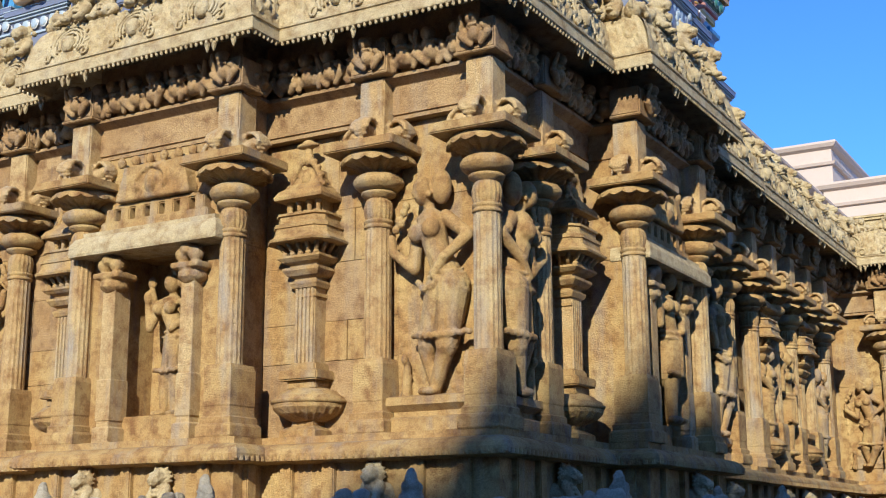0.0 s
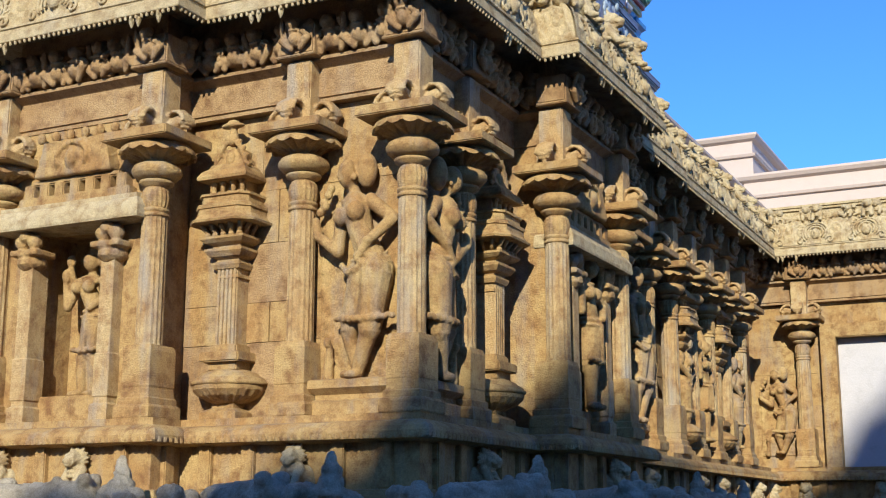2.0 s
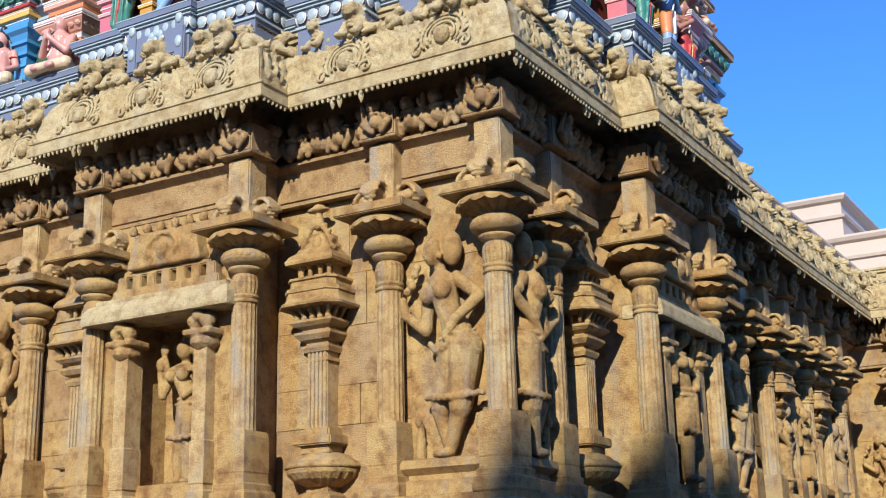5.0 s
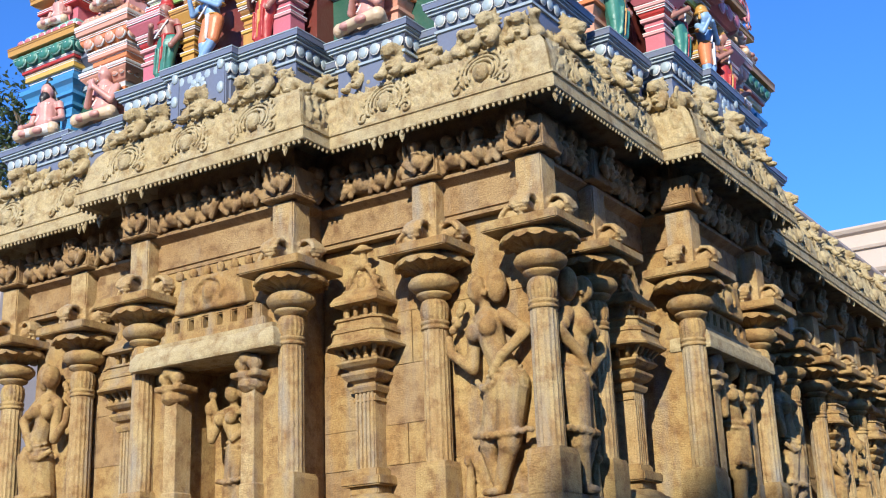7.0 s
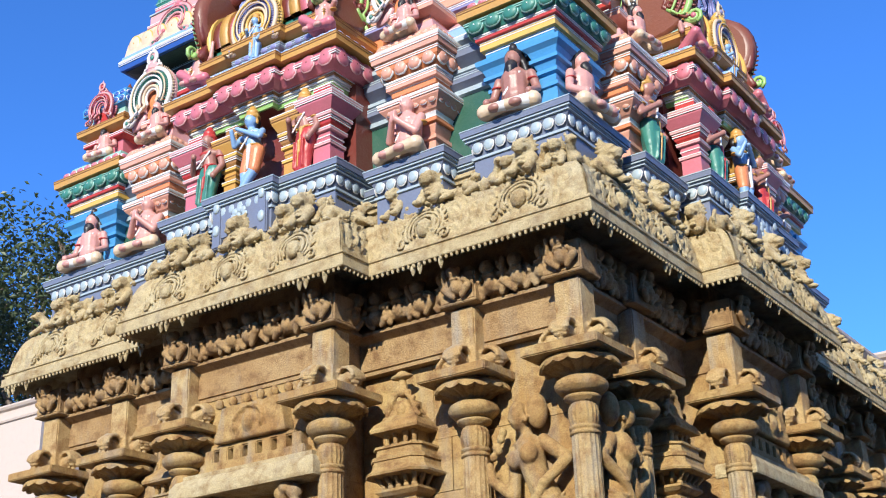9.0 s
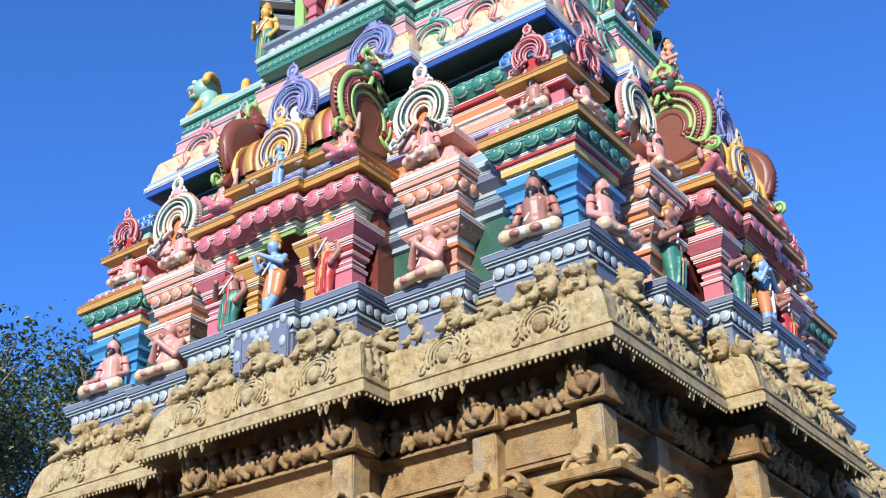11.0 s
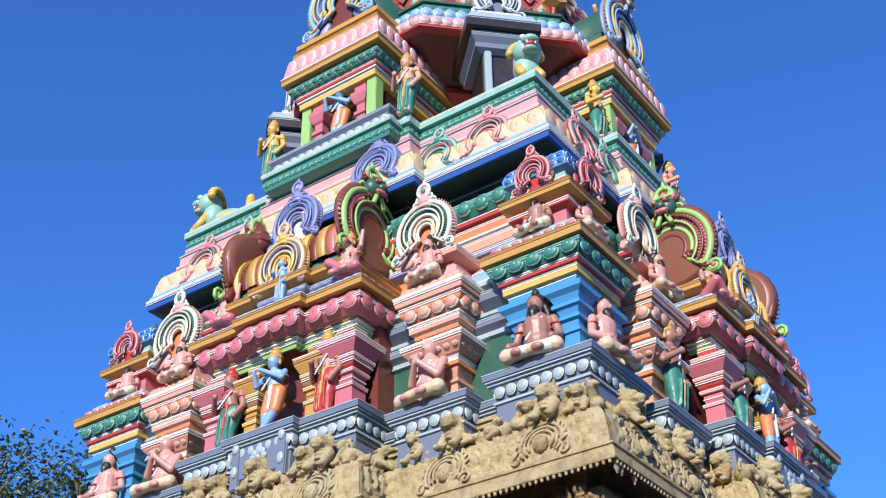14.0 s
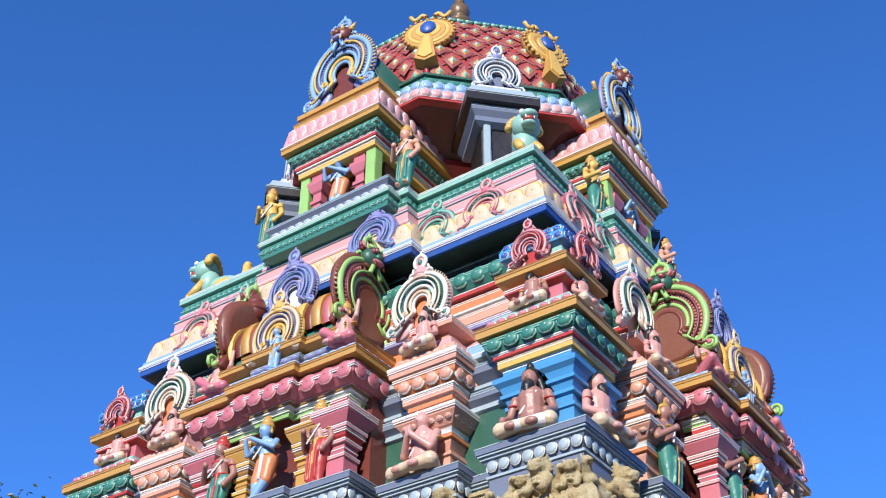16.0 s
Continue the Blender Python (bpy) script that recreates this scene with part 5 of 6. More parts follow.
def middle_pavilion():
    """The broad middle shrine: red and yellow piers, rose cornice, barrel roof with gables."""
    pl = [(-0.90, -0.05), (-0.32, -0.05), (-0.32, -0.12), (0.32, -0.12), (0.32, -0.05), (0.90, -0.05), (0.90, 0.6), (-0.90, 0.6)]
    bm = bmesh.new()
    box(bm, -0.84, 0.84, 0.28, 0.62, 5.9, 6.85)
    body = part("middle_pavilion", bm, P["maroon"], tower)
    grey_base(body, pl, 6.0)
    bm = bmesh.new()
    box(bm, -0.20, 0.20, -0.14, -0.1, 5.62, 5.93, bevel=0.01)
    for a in range(8):
        ball(bm, (0.06 * math.cos(a * math.pi / 4), -0.145, 5.77 + 0.06 * math.sin(a * math.pi / 4)), (0.032, 0.012, 0.032), 1)
    ball(bm, (0, -0.15, 5.77), (0.028, 0.016, 0.028), 1)
    for e in (-1, 1):
        box(bm, 0.24 * e - 0.05, 0.24 * e + 0.05, -0.15, -0.1, 5.55, 6.03, 0, 0.01)
        ball(bm, (0.24 * e, -0.15, 5.9), (0.035, 0.02, 0.05), 1)
        ball(bm, (0.24 * e, -0.15, 5.7), (0.035, 0.02, 0.05), 1)
    part("flower_panel", bm, [P["grey"], P["silver"]], body)
    for u, y, h, col, cap, dark in ((0.70, 0.11, 0.085, "pink", "blush", "red"), (-0.70, 0.11, 0.085, "pink", "blush", "red"), (0.33, 0.14, 0.065, "gold", "yellow", "ochre"), (-0.33, 0.14, 0.065, "gold", "yellow", "ochre")):
        bm = bmesh.new()
        pr = rect(h, h, u, y)
        ring(bm, pr, [(0.0, 6.0), (0.0, 6.22)])
        pier = part("pier", bm, P[col], body)
        k = h / 0.10
        stack(pier, pr, [
            ("ring", cap, [(-0.01, 6.22), (0.012, 6.225), (0.012, 6.25), (-0.01, 6.255)]), ("neck", col, [(-0.015, 6.25), (0.0, 6.30), (-0.005, 6.34)]),
            ("ring", cap, [(-0.01, 6.34), (0.025 * k, 6.345), (0.025 * k, 6.37), (-0.01, 6.375)]), ("capital", dark, [(0.0, 6.37), (0.03 * k, 6.40), (0.045 * k, 6.45), (0.0, 6.46)]),
            ("ring", cap, [(0.0, 6.455), (0.06 * k, 6.46), (0.06 * k, 6.485), (0.0, 6.49)]), ("capital", col, [(0.02, 6.485), (0.06 * k, 6.50), (0.115 * k, 6.57), (0.125 * k, 6.61), (0.0, 6.615)]),
            ("ring", cap, [(0.02, 6.61), (0.13 * k, 6.612), (0.13 * k, 6.63), (0.02, 6.632)]), ("block", dark, [(0.0, 6.63), (0.0, 6.76)])])
    stack(body, pl, [
        ("soffit", "maroon", [(-0.30, 6.755), (-0.16, 6.757), (-0.16, 6.765)]),
        ("fascia", "lime", [(-0.2, 6.76), (-0.14, 6.762), (-0.12, 6.82), (-0.2, 6.83)]),
        ("line", "white", [(-0.2, 6.825), (-0.10, 6.827), (-0.10, 6.842), (-0.2, 6.845)]),
        ("fillet", "ochre", [(-0.2, 6.842), (-0.09, 6.845), (-0.09, 6.87), (-0.2, 6.875)]),
        ("cornice", "pink", [(-0.15, 6.87), (-0.06, 6.875), (0.0, 6.92), (0.02, 6.98), (0.0, 7.03), (-0.1, 7.04)]),
        ("slab", "gold", [(-0.1, 7.04), (0.06, 7.045), (0.065, 7.115), (-0.02, 7.12)]),
        ("slope", "ice", [(-0.1, 7.115), (0.035, 7.118), (0.015, 7.17), (-0.1, 7.175)]),
        ("step", "peach", [(-0.15, 7.17), (-0.04, 7.173), (-0.06, 7.22), (-0.2, 7.225)]),
    ])
    beads(body, pl, 0.010, 6.955, 0.165, 0.074, ("blush", "pink", "maroon"), "petal_band", 0.020)
    beads(body, pl, 0.028, 7.143, 0.095, 0.020, ("white", "ice", "white"), "wave_band", 0.012)
    up = [(-0.66, 0.08), (-0.24, 0.08), (-0.24, 0.02), (0.24, 0.02), (0.24, 0.08), (0.66, 0.08), (0.66, 0.62), (-0.66, 0.62)]
    stack(body, up, [("band", "grey", [(0.0, 7.22), (0.0, 7.26), (0.03, 7.29), (0.03, 7.33), (0.0, 7.36)]), ("slab", "gold", [(0.0, 7.36), (0.09, 7.39), (0.095, 7.45), (0.0, 7.46)]),
                     ("step", "mint", [(0.0, 7.455), (0.03, 7.46), (0.01, 7.52), (-0.05, 7.53)]), ("step", "green", [(-0.05, 7.525), (0.0, 7.53), (-0.01, 7.58), (-0.1, 7.59)])])
    beads(body, up, 0.02, 7.31, 0.10, 0.028, ("silver", "lilac", "silver"), "bead_band", 0.02)
    for k in range(13):
        bm = bmesh.new()
        x = -0.60 + 0.1 * k
        rr = (0.335, 0.31)[k % 2]
        pts = [(x + dx, 0.34 + r2 * math.cos(a), 7.70 + r2 * math.sin(a)) for dx, r2 in ((-0.05, rr), (0.05, rr)) for a in (math.pi * (-0.12 + 1.24 * i / 14) for i in range(15))]
        vs = [bm.verts.new(p) for p in pts]
        for i in range(14):
            bm.faces.new((vs[i], vs[i + 1], vs[i + 16], vs[i + 15])).smooth = True
        bm.faces.new(vs[:15]), bm.faces.new(vs[15:][::-1])
        part("barrel_rib", bm, P[("yellow", "maroon", "gold", "pink")[k % 4]], body)
    for e in (-1, 1):
        bm = bmesh.new()
        m = pose(0.68 * e, 0.34, 7.50, 0, 0, 90 * e)
        ob = gable("end", body, m @ Matrix.Scale(1.05, 4))
        cup = bmesh.new()
        lathe(cup, [(0.36, 0.0), (0.42, 0.03), (0.44, 0.09), (0.40, 0.12)], 24)
        bm.free()
        c = part("gable_hood", cup, P["brown"], body)
        c.matrix_basis = pose(0.58 * e, 0.34, 7.92, 0, 90 * e, 0)
    gable("yellow", body, pose(0, -0.02, 7.36))
    gable("lilac", body, pose(0.02, 0.10, 7.88))
    return body


shala = middle_pavilion()
shala.matrix_basis = spot("S", 0, 0, 0)
copy_thing(shala, spot("E", 0, 0, 0))

# second tier
T2 = [(x + CX, y + CY) for x, y in cross_plan(2.10, 2.00, 0.82, 0.78, 0.16)]
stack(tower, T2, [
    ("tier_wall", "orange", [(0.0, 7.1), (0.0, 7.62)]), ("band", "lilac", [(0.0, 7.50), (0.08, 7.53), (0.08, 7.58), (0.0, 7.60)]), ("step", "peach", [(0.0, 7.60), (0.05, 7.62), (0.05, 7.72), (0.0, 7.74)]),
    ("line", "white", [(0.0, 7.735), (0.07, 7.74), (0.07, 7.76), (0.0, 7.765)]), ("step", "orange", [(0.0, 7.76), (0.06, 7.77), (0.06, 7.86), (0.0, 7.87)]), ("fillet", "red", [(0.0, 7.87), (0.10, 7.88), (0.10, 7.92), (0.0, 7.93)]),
    # black recess and soffit: the shadow below the blue fascia, put in as colour
    ("cornice", "green", [(0.0, 7.93), (0.10, 7.94), (0.15, 8.0), (0.15, 8.08), (0.08, 8.12), (0.0, 8.13)]), ("shadow_recess", "black", [(0.04, 8.12), (0.04, 8.27)]),
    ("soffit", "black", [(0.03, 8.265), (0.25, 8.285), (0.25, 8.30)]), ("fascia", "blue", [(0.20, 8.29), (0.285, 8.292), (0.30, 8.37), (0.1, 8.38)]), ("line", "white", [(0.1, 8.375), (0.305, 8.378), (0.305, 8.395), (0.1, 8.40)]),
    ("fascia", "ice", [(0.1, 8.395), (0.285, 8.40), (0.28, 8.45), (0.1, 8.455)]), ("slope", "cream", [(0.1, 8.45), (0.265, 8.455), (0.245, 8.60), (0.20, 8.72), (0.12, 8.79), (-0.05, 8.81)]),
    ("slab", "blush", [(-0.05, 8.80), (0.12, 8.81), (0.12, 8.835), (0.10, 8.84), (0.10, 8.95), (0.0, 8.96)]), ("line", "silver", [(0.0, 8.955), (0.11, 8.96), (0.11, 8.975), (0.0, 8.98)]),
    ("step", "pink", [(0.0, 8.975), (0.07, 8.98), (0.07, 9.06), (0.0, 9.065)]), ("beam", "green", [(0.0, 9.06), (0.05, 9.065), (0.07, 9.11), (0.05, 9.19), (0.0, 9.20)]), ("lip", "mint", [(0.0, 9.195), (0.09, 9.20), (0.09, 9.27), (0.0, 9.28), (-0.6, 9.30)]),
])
beads(tower, T2, 0.138, 8.03, 0.17, 0.072, ("mint", "green", "mint"), "petal_band", 0.035)
beads(tower, T2, 0.248, 8.575, 0.18, 0.095, ("yellow", "cream", "gold"), "petal_band", 0.014)
beads(tower, T2, 0.055, 9.13, 0.075, 0.045, ("mint", "green", "green"), "bead_band", 0.022)
beads(tower, T2, 0.06, 7.555, 0.11, 0.03, ("silver", "lilac", "silver"), "bead_band", 0.02)
for face in "SE":
    for u, key in ((1.72, "pink"), (1.18, "green"), (-1.18, "green"), (-1.72, "pink")):
        gable(key, tower, spot(face, u, -0.60, 8.42) @ pose(0, 0, 0, -10))
    gable("lilac", tower, spot(face, 0.62, -0.42, 8.44) @ pose(0, 0, 0, -8))

# top storey: four kiosks round an eight-sided neck and dome


def kiosk():
    pl = [(-0.74, 0.50), (0.74, 0.50), (0.74, 1.9), (-0.74, 1.9)]
    inner = [(-0.46, 0.62), (0.46, 0.62), (0.46, 1.9), (-0.46, 1.9)]
    bm = bmesh.new()
    box(bm, -0.42, 0.42, 0.86, 1.9, 9.28, 10.2)
    body = part("kiosk", bm, P["brown"], tower)
    stack(body, pl, [("beam", "green", [(-0.05, 8.99), (0.03, 9.02), (0.05, 9.10), (0.03, 9.16), (-0.05, 9.17)]), ("lip", "mint", [(-0.05, 9.165), (0.06, 9.17), (0.06, 9.22), (-0.05, 9.225)]),
                     ("base", "grey", [(-0.05, 9.22), (-0.03, 9.23), (-0.01, 9.34), (0.02, 9.37), (0.02, 9.40), (-0.1, 9.405)])])
    beads(body, pl, 0.035, 9.09, 0.075, 0.045, ("mint", "green", "green"), "bead_band", 0.022)
    beads(body, pl, -0.015, 9.30, 0.10, 0.04, ("white", "silver", "silver"), "bead_band", 0.02)
    for e in (-1, 1):
        for y in (0.68, 1.10):
            bm = bmesh.new()
            box(bm, 0.42 * e - 0.06, 0.42 * e + 0.06, y - 0.06, y + 0.06, 9.40, 10.08, bevel=0.006)
            part("post", bm, P["lime"], body)
        bm = bmesh.new()
        ring(bm, rect(0.05, 0.05, 0.27 * e, 0.70), [(0.0, 9.40), (0.0, 9.62), (0.02, 9.63), (0.02, 9.67), (0.0, 9.68), (0.0, 9.76), (0.02, 9.78), (0.05, 9.86), (0.05, 9.9), (0.02, 9.91), (0.02, 10.02)])
        part("pier", bm, P["pink"], body)
    stack(body, inner, [("frieze", "yellow", [(0.0, 10.0), (0.03, 10.005), (0.03, 10.08), (0.0, 10.085)]), ("line", "white", [(0.0, 10.08), (0.05, 10.083), (0.05, 10.10), (0.0, 10.105)]), ("fillet", "red", [(0.0, 10.10), (0.06, 10.105), (0.06, 10.16), (0.0, 10.165)]),
                        ("cornice", "green", [(0.0, 10.16), (0.08, 10.17), (0.12, 10.24), (0.11, 10.28), (0.0, 10.29)]), ("slab", "gold", [(0.0, 10.285), (0.17, 10.30), (0.175, 10.375), (0.1, 10.38)]),
                        ("line", "white", [(0.05, 10.375), (0.18, 10.378), (0.18, 10.39), (0.05, 10.392)]), ("slope", "blush", [(0.05, 10.39), (0.165, 10.395), (0.13, 10.64), (0.0, 10.66)]),
                        ("step", "gold", [(-0.02, 10.65), (0.10, 10.655), (0.10, 10.74), (0.05, 10.75), (0.05, 10.80), (0.08, 10.81), (0.08, 10.87), (-0.05, 10.88)])])
    beads(body, inner, 0.10, 10.225, 0.10, 0.05, ("mint", "green", "green"), "petal_band", 0.03)
    beads(body, inner, 0.148, 10.51, 0.13, 0.105, ("white", "blush", "pink"), "petal_band", 0.02)
    gable("kiosk", body, pose(0, 0.58, 10.87) @ Matrix.Diagonal((1.0, 1.0, 1.08, 1)))
    bm = bmesh.new()
    n, vs = 16, []
    for y in (0.64, 1.95):
        vs.append([bm.verts.new((0.42 * math.cos(-0.3 + (math.pi + 0.6) * i / n), y, 11.20 + 0.42 * math.sin(-0.3 + (math.pi + 0.6) * i / n))) for i in range(n + 1)])
    for i in range(n):
        bm.faces.new((vs[0][i], vs[0][i + 1], vs[1][i + 1], vs[1][i])).smooth = True
    bm.faces.new(vs[0]), bm.faces.new(vs[1])
    box(bm, -0.40, 0.40, 0.66, 1.95, 10.84, 11.12)
    part("vault", bm, P["leaf"], body)
    return body


kk = kiosk()
kk.matrix_basis = spot("S", 0, 0, 0)
for face in "EWN":
    copy_thing(kk, spot(face, 0, 0 if face == "N" else -0.26, 0))

OCT = [(CX + math.sin(math.pi / 8 + k * math.pi / 4), CY - math.cos(math.pi / 8 + k * math.pi / 4)) for k in range(8)]


def eight(name, colour, prof):
    bm = bmesh.new()
    lathe(bm, prof, 8, CX, CY, turn=math.pi / 8)
    return part(name, bm, P[colour], tower)


for args in (("neck", "orange", [(1.30, 9.25), (1.30, 10.45)]), ("neck_band", "gold", [(1.36, 9.75), (1.36, 9.92)]), ("neck_band", "red", [(1.32, 10.30), (1.45, 10.38), (1.45, 10.45)]), ("soffit", "maroon", [(1.40, 10.46), (1.70, 10.58), (2.08, 10.68)]),
             ("eave", "red", [(2.06, 10.67), (2.14, 10.68), (2.14, 10.70), (2.0, 10.71)]), ("eave", "blush", [(2.0, 10.705), (2.14, 10.71), (2.12, 10.83), (1.9, 10.84)]), ("eave", "ice", [(1.9, 10.835), (2.11, 10.84), (2.06, 10.99), (1.8, 11.0)]),
             ("rim", "gold", [(1.75, 10.99), (2.0, 11.0), (1.98, 11.03), (1.7, 11.04)]), ("rim", "green", [(1.65, 11.03), (1.88, 11.035), (1.92, 11.20), (1.65, 11.21)]), ("rim", "leaf", [(1.6, 11.20), (1.95, 11.205), (1.95, 11.235), (1.6, 11.24)])):
    eight(*args)
for a0, off, z, cols in ((2.09, 0.0, 10.77, ("white", "blush", "pink")), (2.05, 0.0, 10.915, ("white", "ice", "ice")), (1.87, 0.0, 11.12, ("mint", "green", "green"))):
    beads(tower, [(CX + a0 * (x - CX), CY + a0 * (y - CY)) for x, y in OCT], off + 0.05, z, 0.12, 0.055, cols, "petal_band", 0.02)
DOME = [(1.76, 11.20), (1.83, 11.36), (1.85, 11.54), (1.83, 11.72), (1.78, 11.90), (1.71, 12.08), (1.63, 12.26), (1.55, 12.42), (1.46, 12.56)]
eight("dome", "crimson", DOME)
eight("dome_cap", "green", [(1.44, 12.54), (1.42, 12.60), (1.20, 12.76), (0.95, 12.92), (0.6, 13.22), (0.32, 13.5), (0.2, 13.62)])
bm = bmesh.new()
lathe(bm, [(0.22, 13.55), (0.22, 13.62), (0.14, 13.68), (0.12, 13.95), (0.17, 13.99), (0.17, 14.03), (0.09, 14.07), (0.08, 14.10), (0.12, 14.15), (0.14, 14.23), (0.12, 14.32), (0.05, 14.40), (0.07, 14.45), (0.03, 14.56), (0.01, 14.75)], 20, CX, CY)
part("finial", bm, paint("tarnished_brass", (0.15, 0.085, 0.028), 0.35, 0.3), tower, "tarnished brass pot finial")


def on_dome(k, s, h):
    """A point on dome face k, s from -1 to 1 across it, h from 0 to 1 up the profile."""
    i = min(len(DOME) - 2, int(h * (len(DOME) - 1)))
    f = h * (len(DOME) - 1) - i
    r, z = (DOME[i][j] * (1 - f) + DOME[i + 1][j] * f for j in (0, 1))
    a0, a1 = (math.pi / 8 + (k + e) * math.pi / 4 for e in (-1, 0))
    w = (s + 1) / 2
    return Vector((CX + r * (math.sin(a0) * (1 - w) + math.sin(a1) * w), CY - r * (math.cos(a0) * (1 - w) + math.cos(a1) * w), z))


for k in range(8):
    bm = bmesh.new()
    for i in range(-5, 10):
        for sg in (-1, 1):
            pts = []
            for j in range(37):
                h = j / 36
                q = sg * ((h * 8 - i) * 0.4 - 0.2)
                if -1 <= q <= 1:
                    pts.append(on_dome(k, q, h))
            if len(pts) > 2:
                tube(bm, pts, 0.015, 0, 5)
    for j in range(0, 9):
        for i in range(-3, 4):
            q = 0.8 * i / 2 if j % 2 else 0.8 * (i + 0.5) / 2
            h = (j + 0.02) / 8
            if abs(q) < 0.95 and 0.04 < h < 0.97:
                c, e, g = on_dome(k, q, h), on_dome(k, min(1, q + 0.1), h), on_dome(k, q, min(1, h + 0.04))
                rt, up = (e - c).normalized(), (g - c).normalized()
                o = rt.cross(up).normalized()
                for z0, size, mi in ((0.012, 0.105, 0), (0.022, 0.055, 3), (0.032, 0.032, 1)):
                    vs = [bm.verts.new(c + o * z0 + rt * size * x + up * size * 1.35 * y) for x, y in ((1, 0), (0, 1), (-1, 0), (0, -1))]
                    tip = bm.verts.new(c + o * (z0 + 0.016))
                    for n in range(4):
                        bm.faces.new((vs[n], vs[(n + 1) % 4], tip)).material_index = mi
    part("lattice", bm, [P["rosewood"], P["mint"], P["maroon"], P["gold"]], tower)
    bm = bmesh.new()
    a, b = on_dome(k, -1, 1.0), on_dome(k, 1, 1.0)
    for i in range(22):
        ball(bm, a.lerp(b, (i + 0.5) / 22) + Vector((0, 0, 0.02)), (0.042, 0.042, 0.034), i % 2, 7, 5)
    part("dome_rope", bm, [P["green"], P["mint"]], tower)
    tube_pts = [on_dome(k, 1, j / 20) for j in range(21)]
    bm = bmesh.new()
    tube(bm, tube_pts, 0.03, 0, 6)
    part("dome_rib", bm, P["red"], tower)
    bm = bmesh.new()
    for rr, h, mi in ((0.29, 0.030, 0), (0.25, 0.045, 1), (0.21, 0.055, 0), (0.15, 0.070, 1)):
        lathe(bm, [(rr, -0.06), (rr, h * 0.7), (rr * 0.92, h)], 24, 0, 0.02, mat=mi)
    ball(bm, (0, 0.05, 0.07), (0.095, 0.125, 0.05), 2, 14, 8)
    for i in range(26):
        ball(bm, (0.29 * math.cos(i * math.pi / 13), 0.02 + 0.29 * math.sin(i * math.pi / 13), 0.02), 0.024, 0, 6, 5)
    for e in (-1, 1):
        tube(bm, [(e * (0.05 + 0.02 * i), 0.36 + 0.05 * math.sin(i * 0.8), 0.03) for i in range(10)], 0.026, 1, 6)
    for w0, w1, y0, y1, h, mi in ((0.05, 0.13, -0.08, -0.56, 0.075, 0), (0.03, 0.09, -0.12, -0.52, 0.09, 1)):
        low = [bm.verts.new(p) for p in ((-w0, y0, -0.06), (w0, y0, -0.06), (w1, y1, -0.06), (0, y1 - 0.07, -0.06), (-w1, y1, -0.06))]
        high = [bm.verts.new((v.co.x * 0.9, v.co.y, h)) for v in low]
        for n in range(5):
            bm.faces.new((low[n], low[(n + 1) % 5], high[(n + 1) % 5], high[n])).material_index = mi
        bm.faces.new(high).material_index = mi
    ob = part("dome_medallion", bm, [P["gold"], P["yellow"], P["blue"]], tower, "gilded round medallion with a blue boss")
    p = on_dome(k, 1, 0.58)
    up = (on_dome(k, 1, 0.62) - on_dome(k, 1, 0.22)).normalized()
    rt = Vector((-(p.y - CY), p.x - CX, 0)).normalized()
    ob.matrix_basis = Matrix.Translation(p) @ Matrix((rt, up, rt.cross(up).normalized())).transposed().to_4x4()
    if k % 2:
        a = k * math.pi / 4
        m = Matrix.Translation((CX, CY, 0)) @ Matrix.Rotation(a, 4, "Z")
        bm = bmesh.new()
        box(bm, -0.20, 0.20, -1.72, -1.2, 9.9, 10.52)
        body = part("corner_porch", bm, P["black"], tower, "black and white corner porch of the top storey")
        body.matrix_basis = m @ Matrix.Translation((0, -0.36, -0.26))
        stack(body, [(-0.22, -1.74), (0.22, -1.74), (0.22, -1.2), (-0.22, -1.2)], [("step", "grey", [(0.0, 10.520), (0.06, 10.560), (0.06, 10.620), (0.1, 10.680), (0.1, 10.740), (0.0, 10.750)]), ("step", "black", [(0.0, 10.745), (0.16, 10.760), (0.16, 10.880), (0.0, 10.890)]),
              ("step", "silver", [(0.0, 10.885), (0.14, 10.890), (0.10, 11.000), (0.0, 11.010)]), ("step", "white", [(0.0, 11.005), (0.03, 11.010), (0.0, 11.120), (-0.05, 11.130)])])
        for e in (-1, 1):
            bm = bmesh.new()
            box(bm, 0.15 * e - 0.035, 0.15 * e + 0.035, -1.78, -1.70, 9.6, 10.54, bevel=0.01)
            part("post", bm, P["silver"], body)
        gable("pale", body, pose(0, -1.66, 11.12))


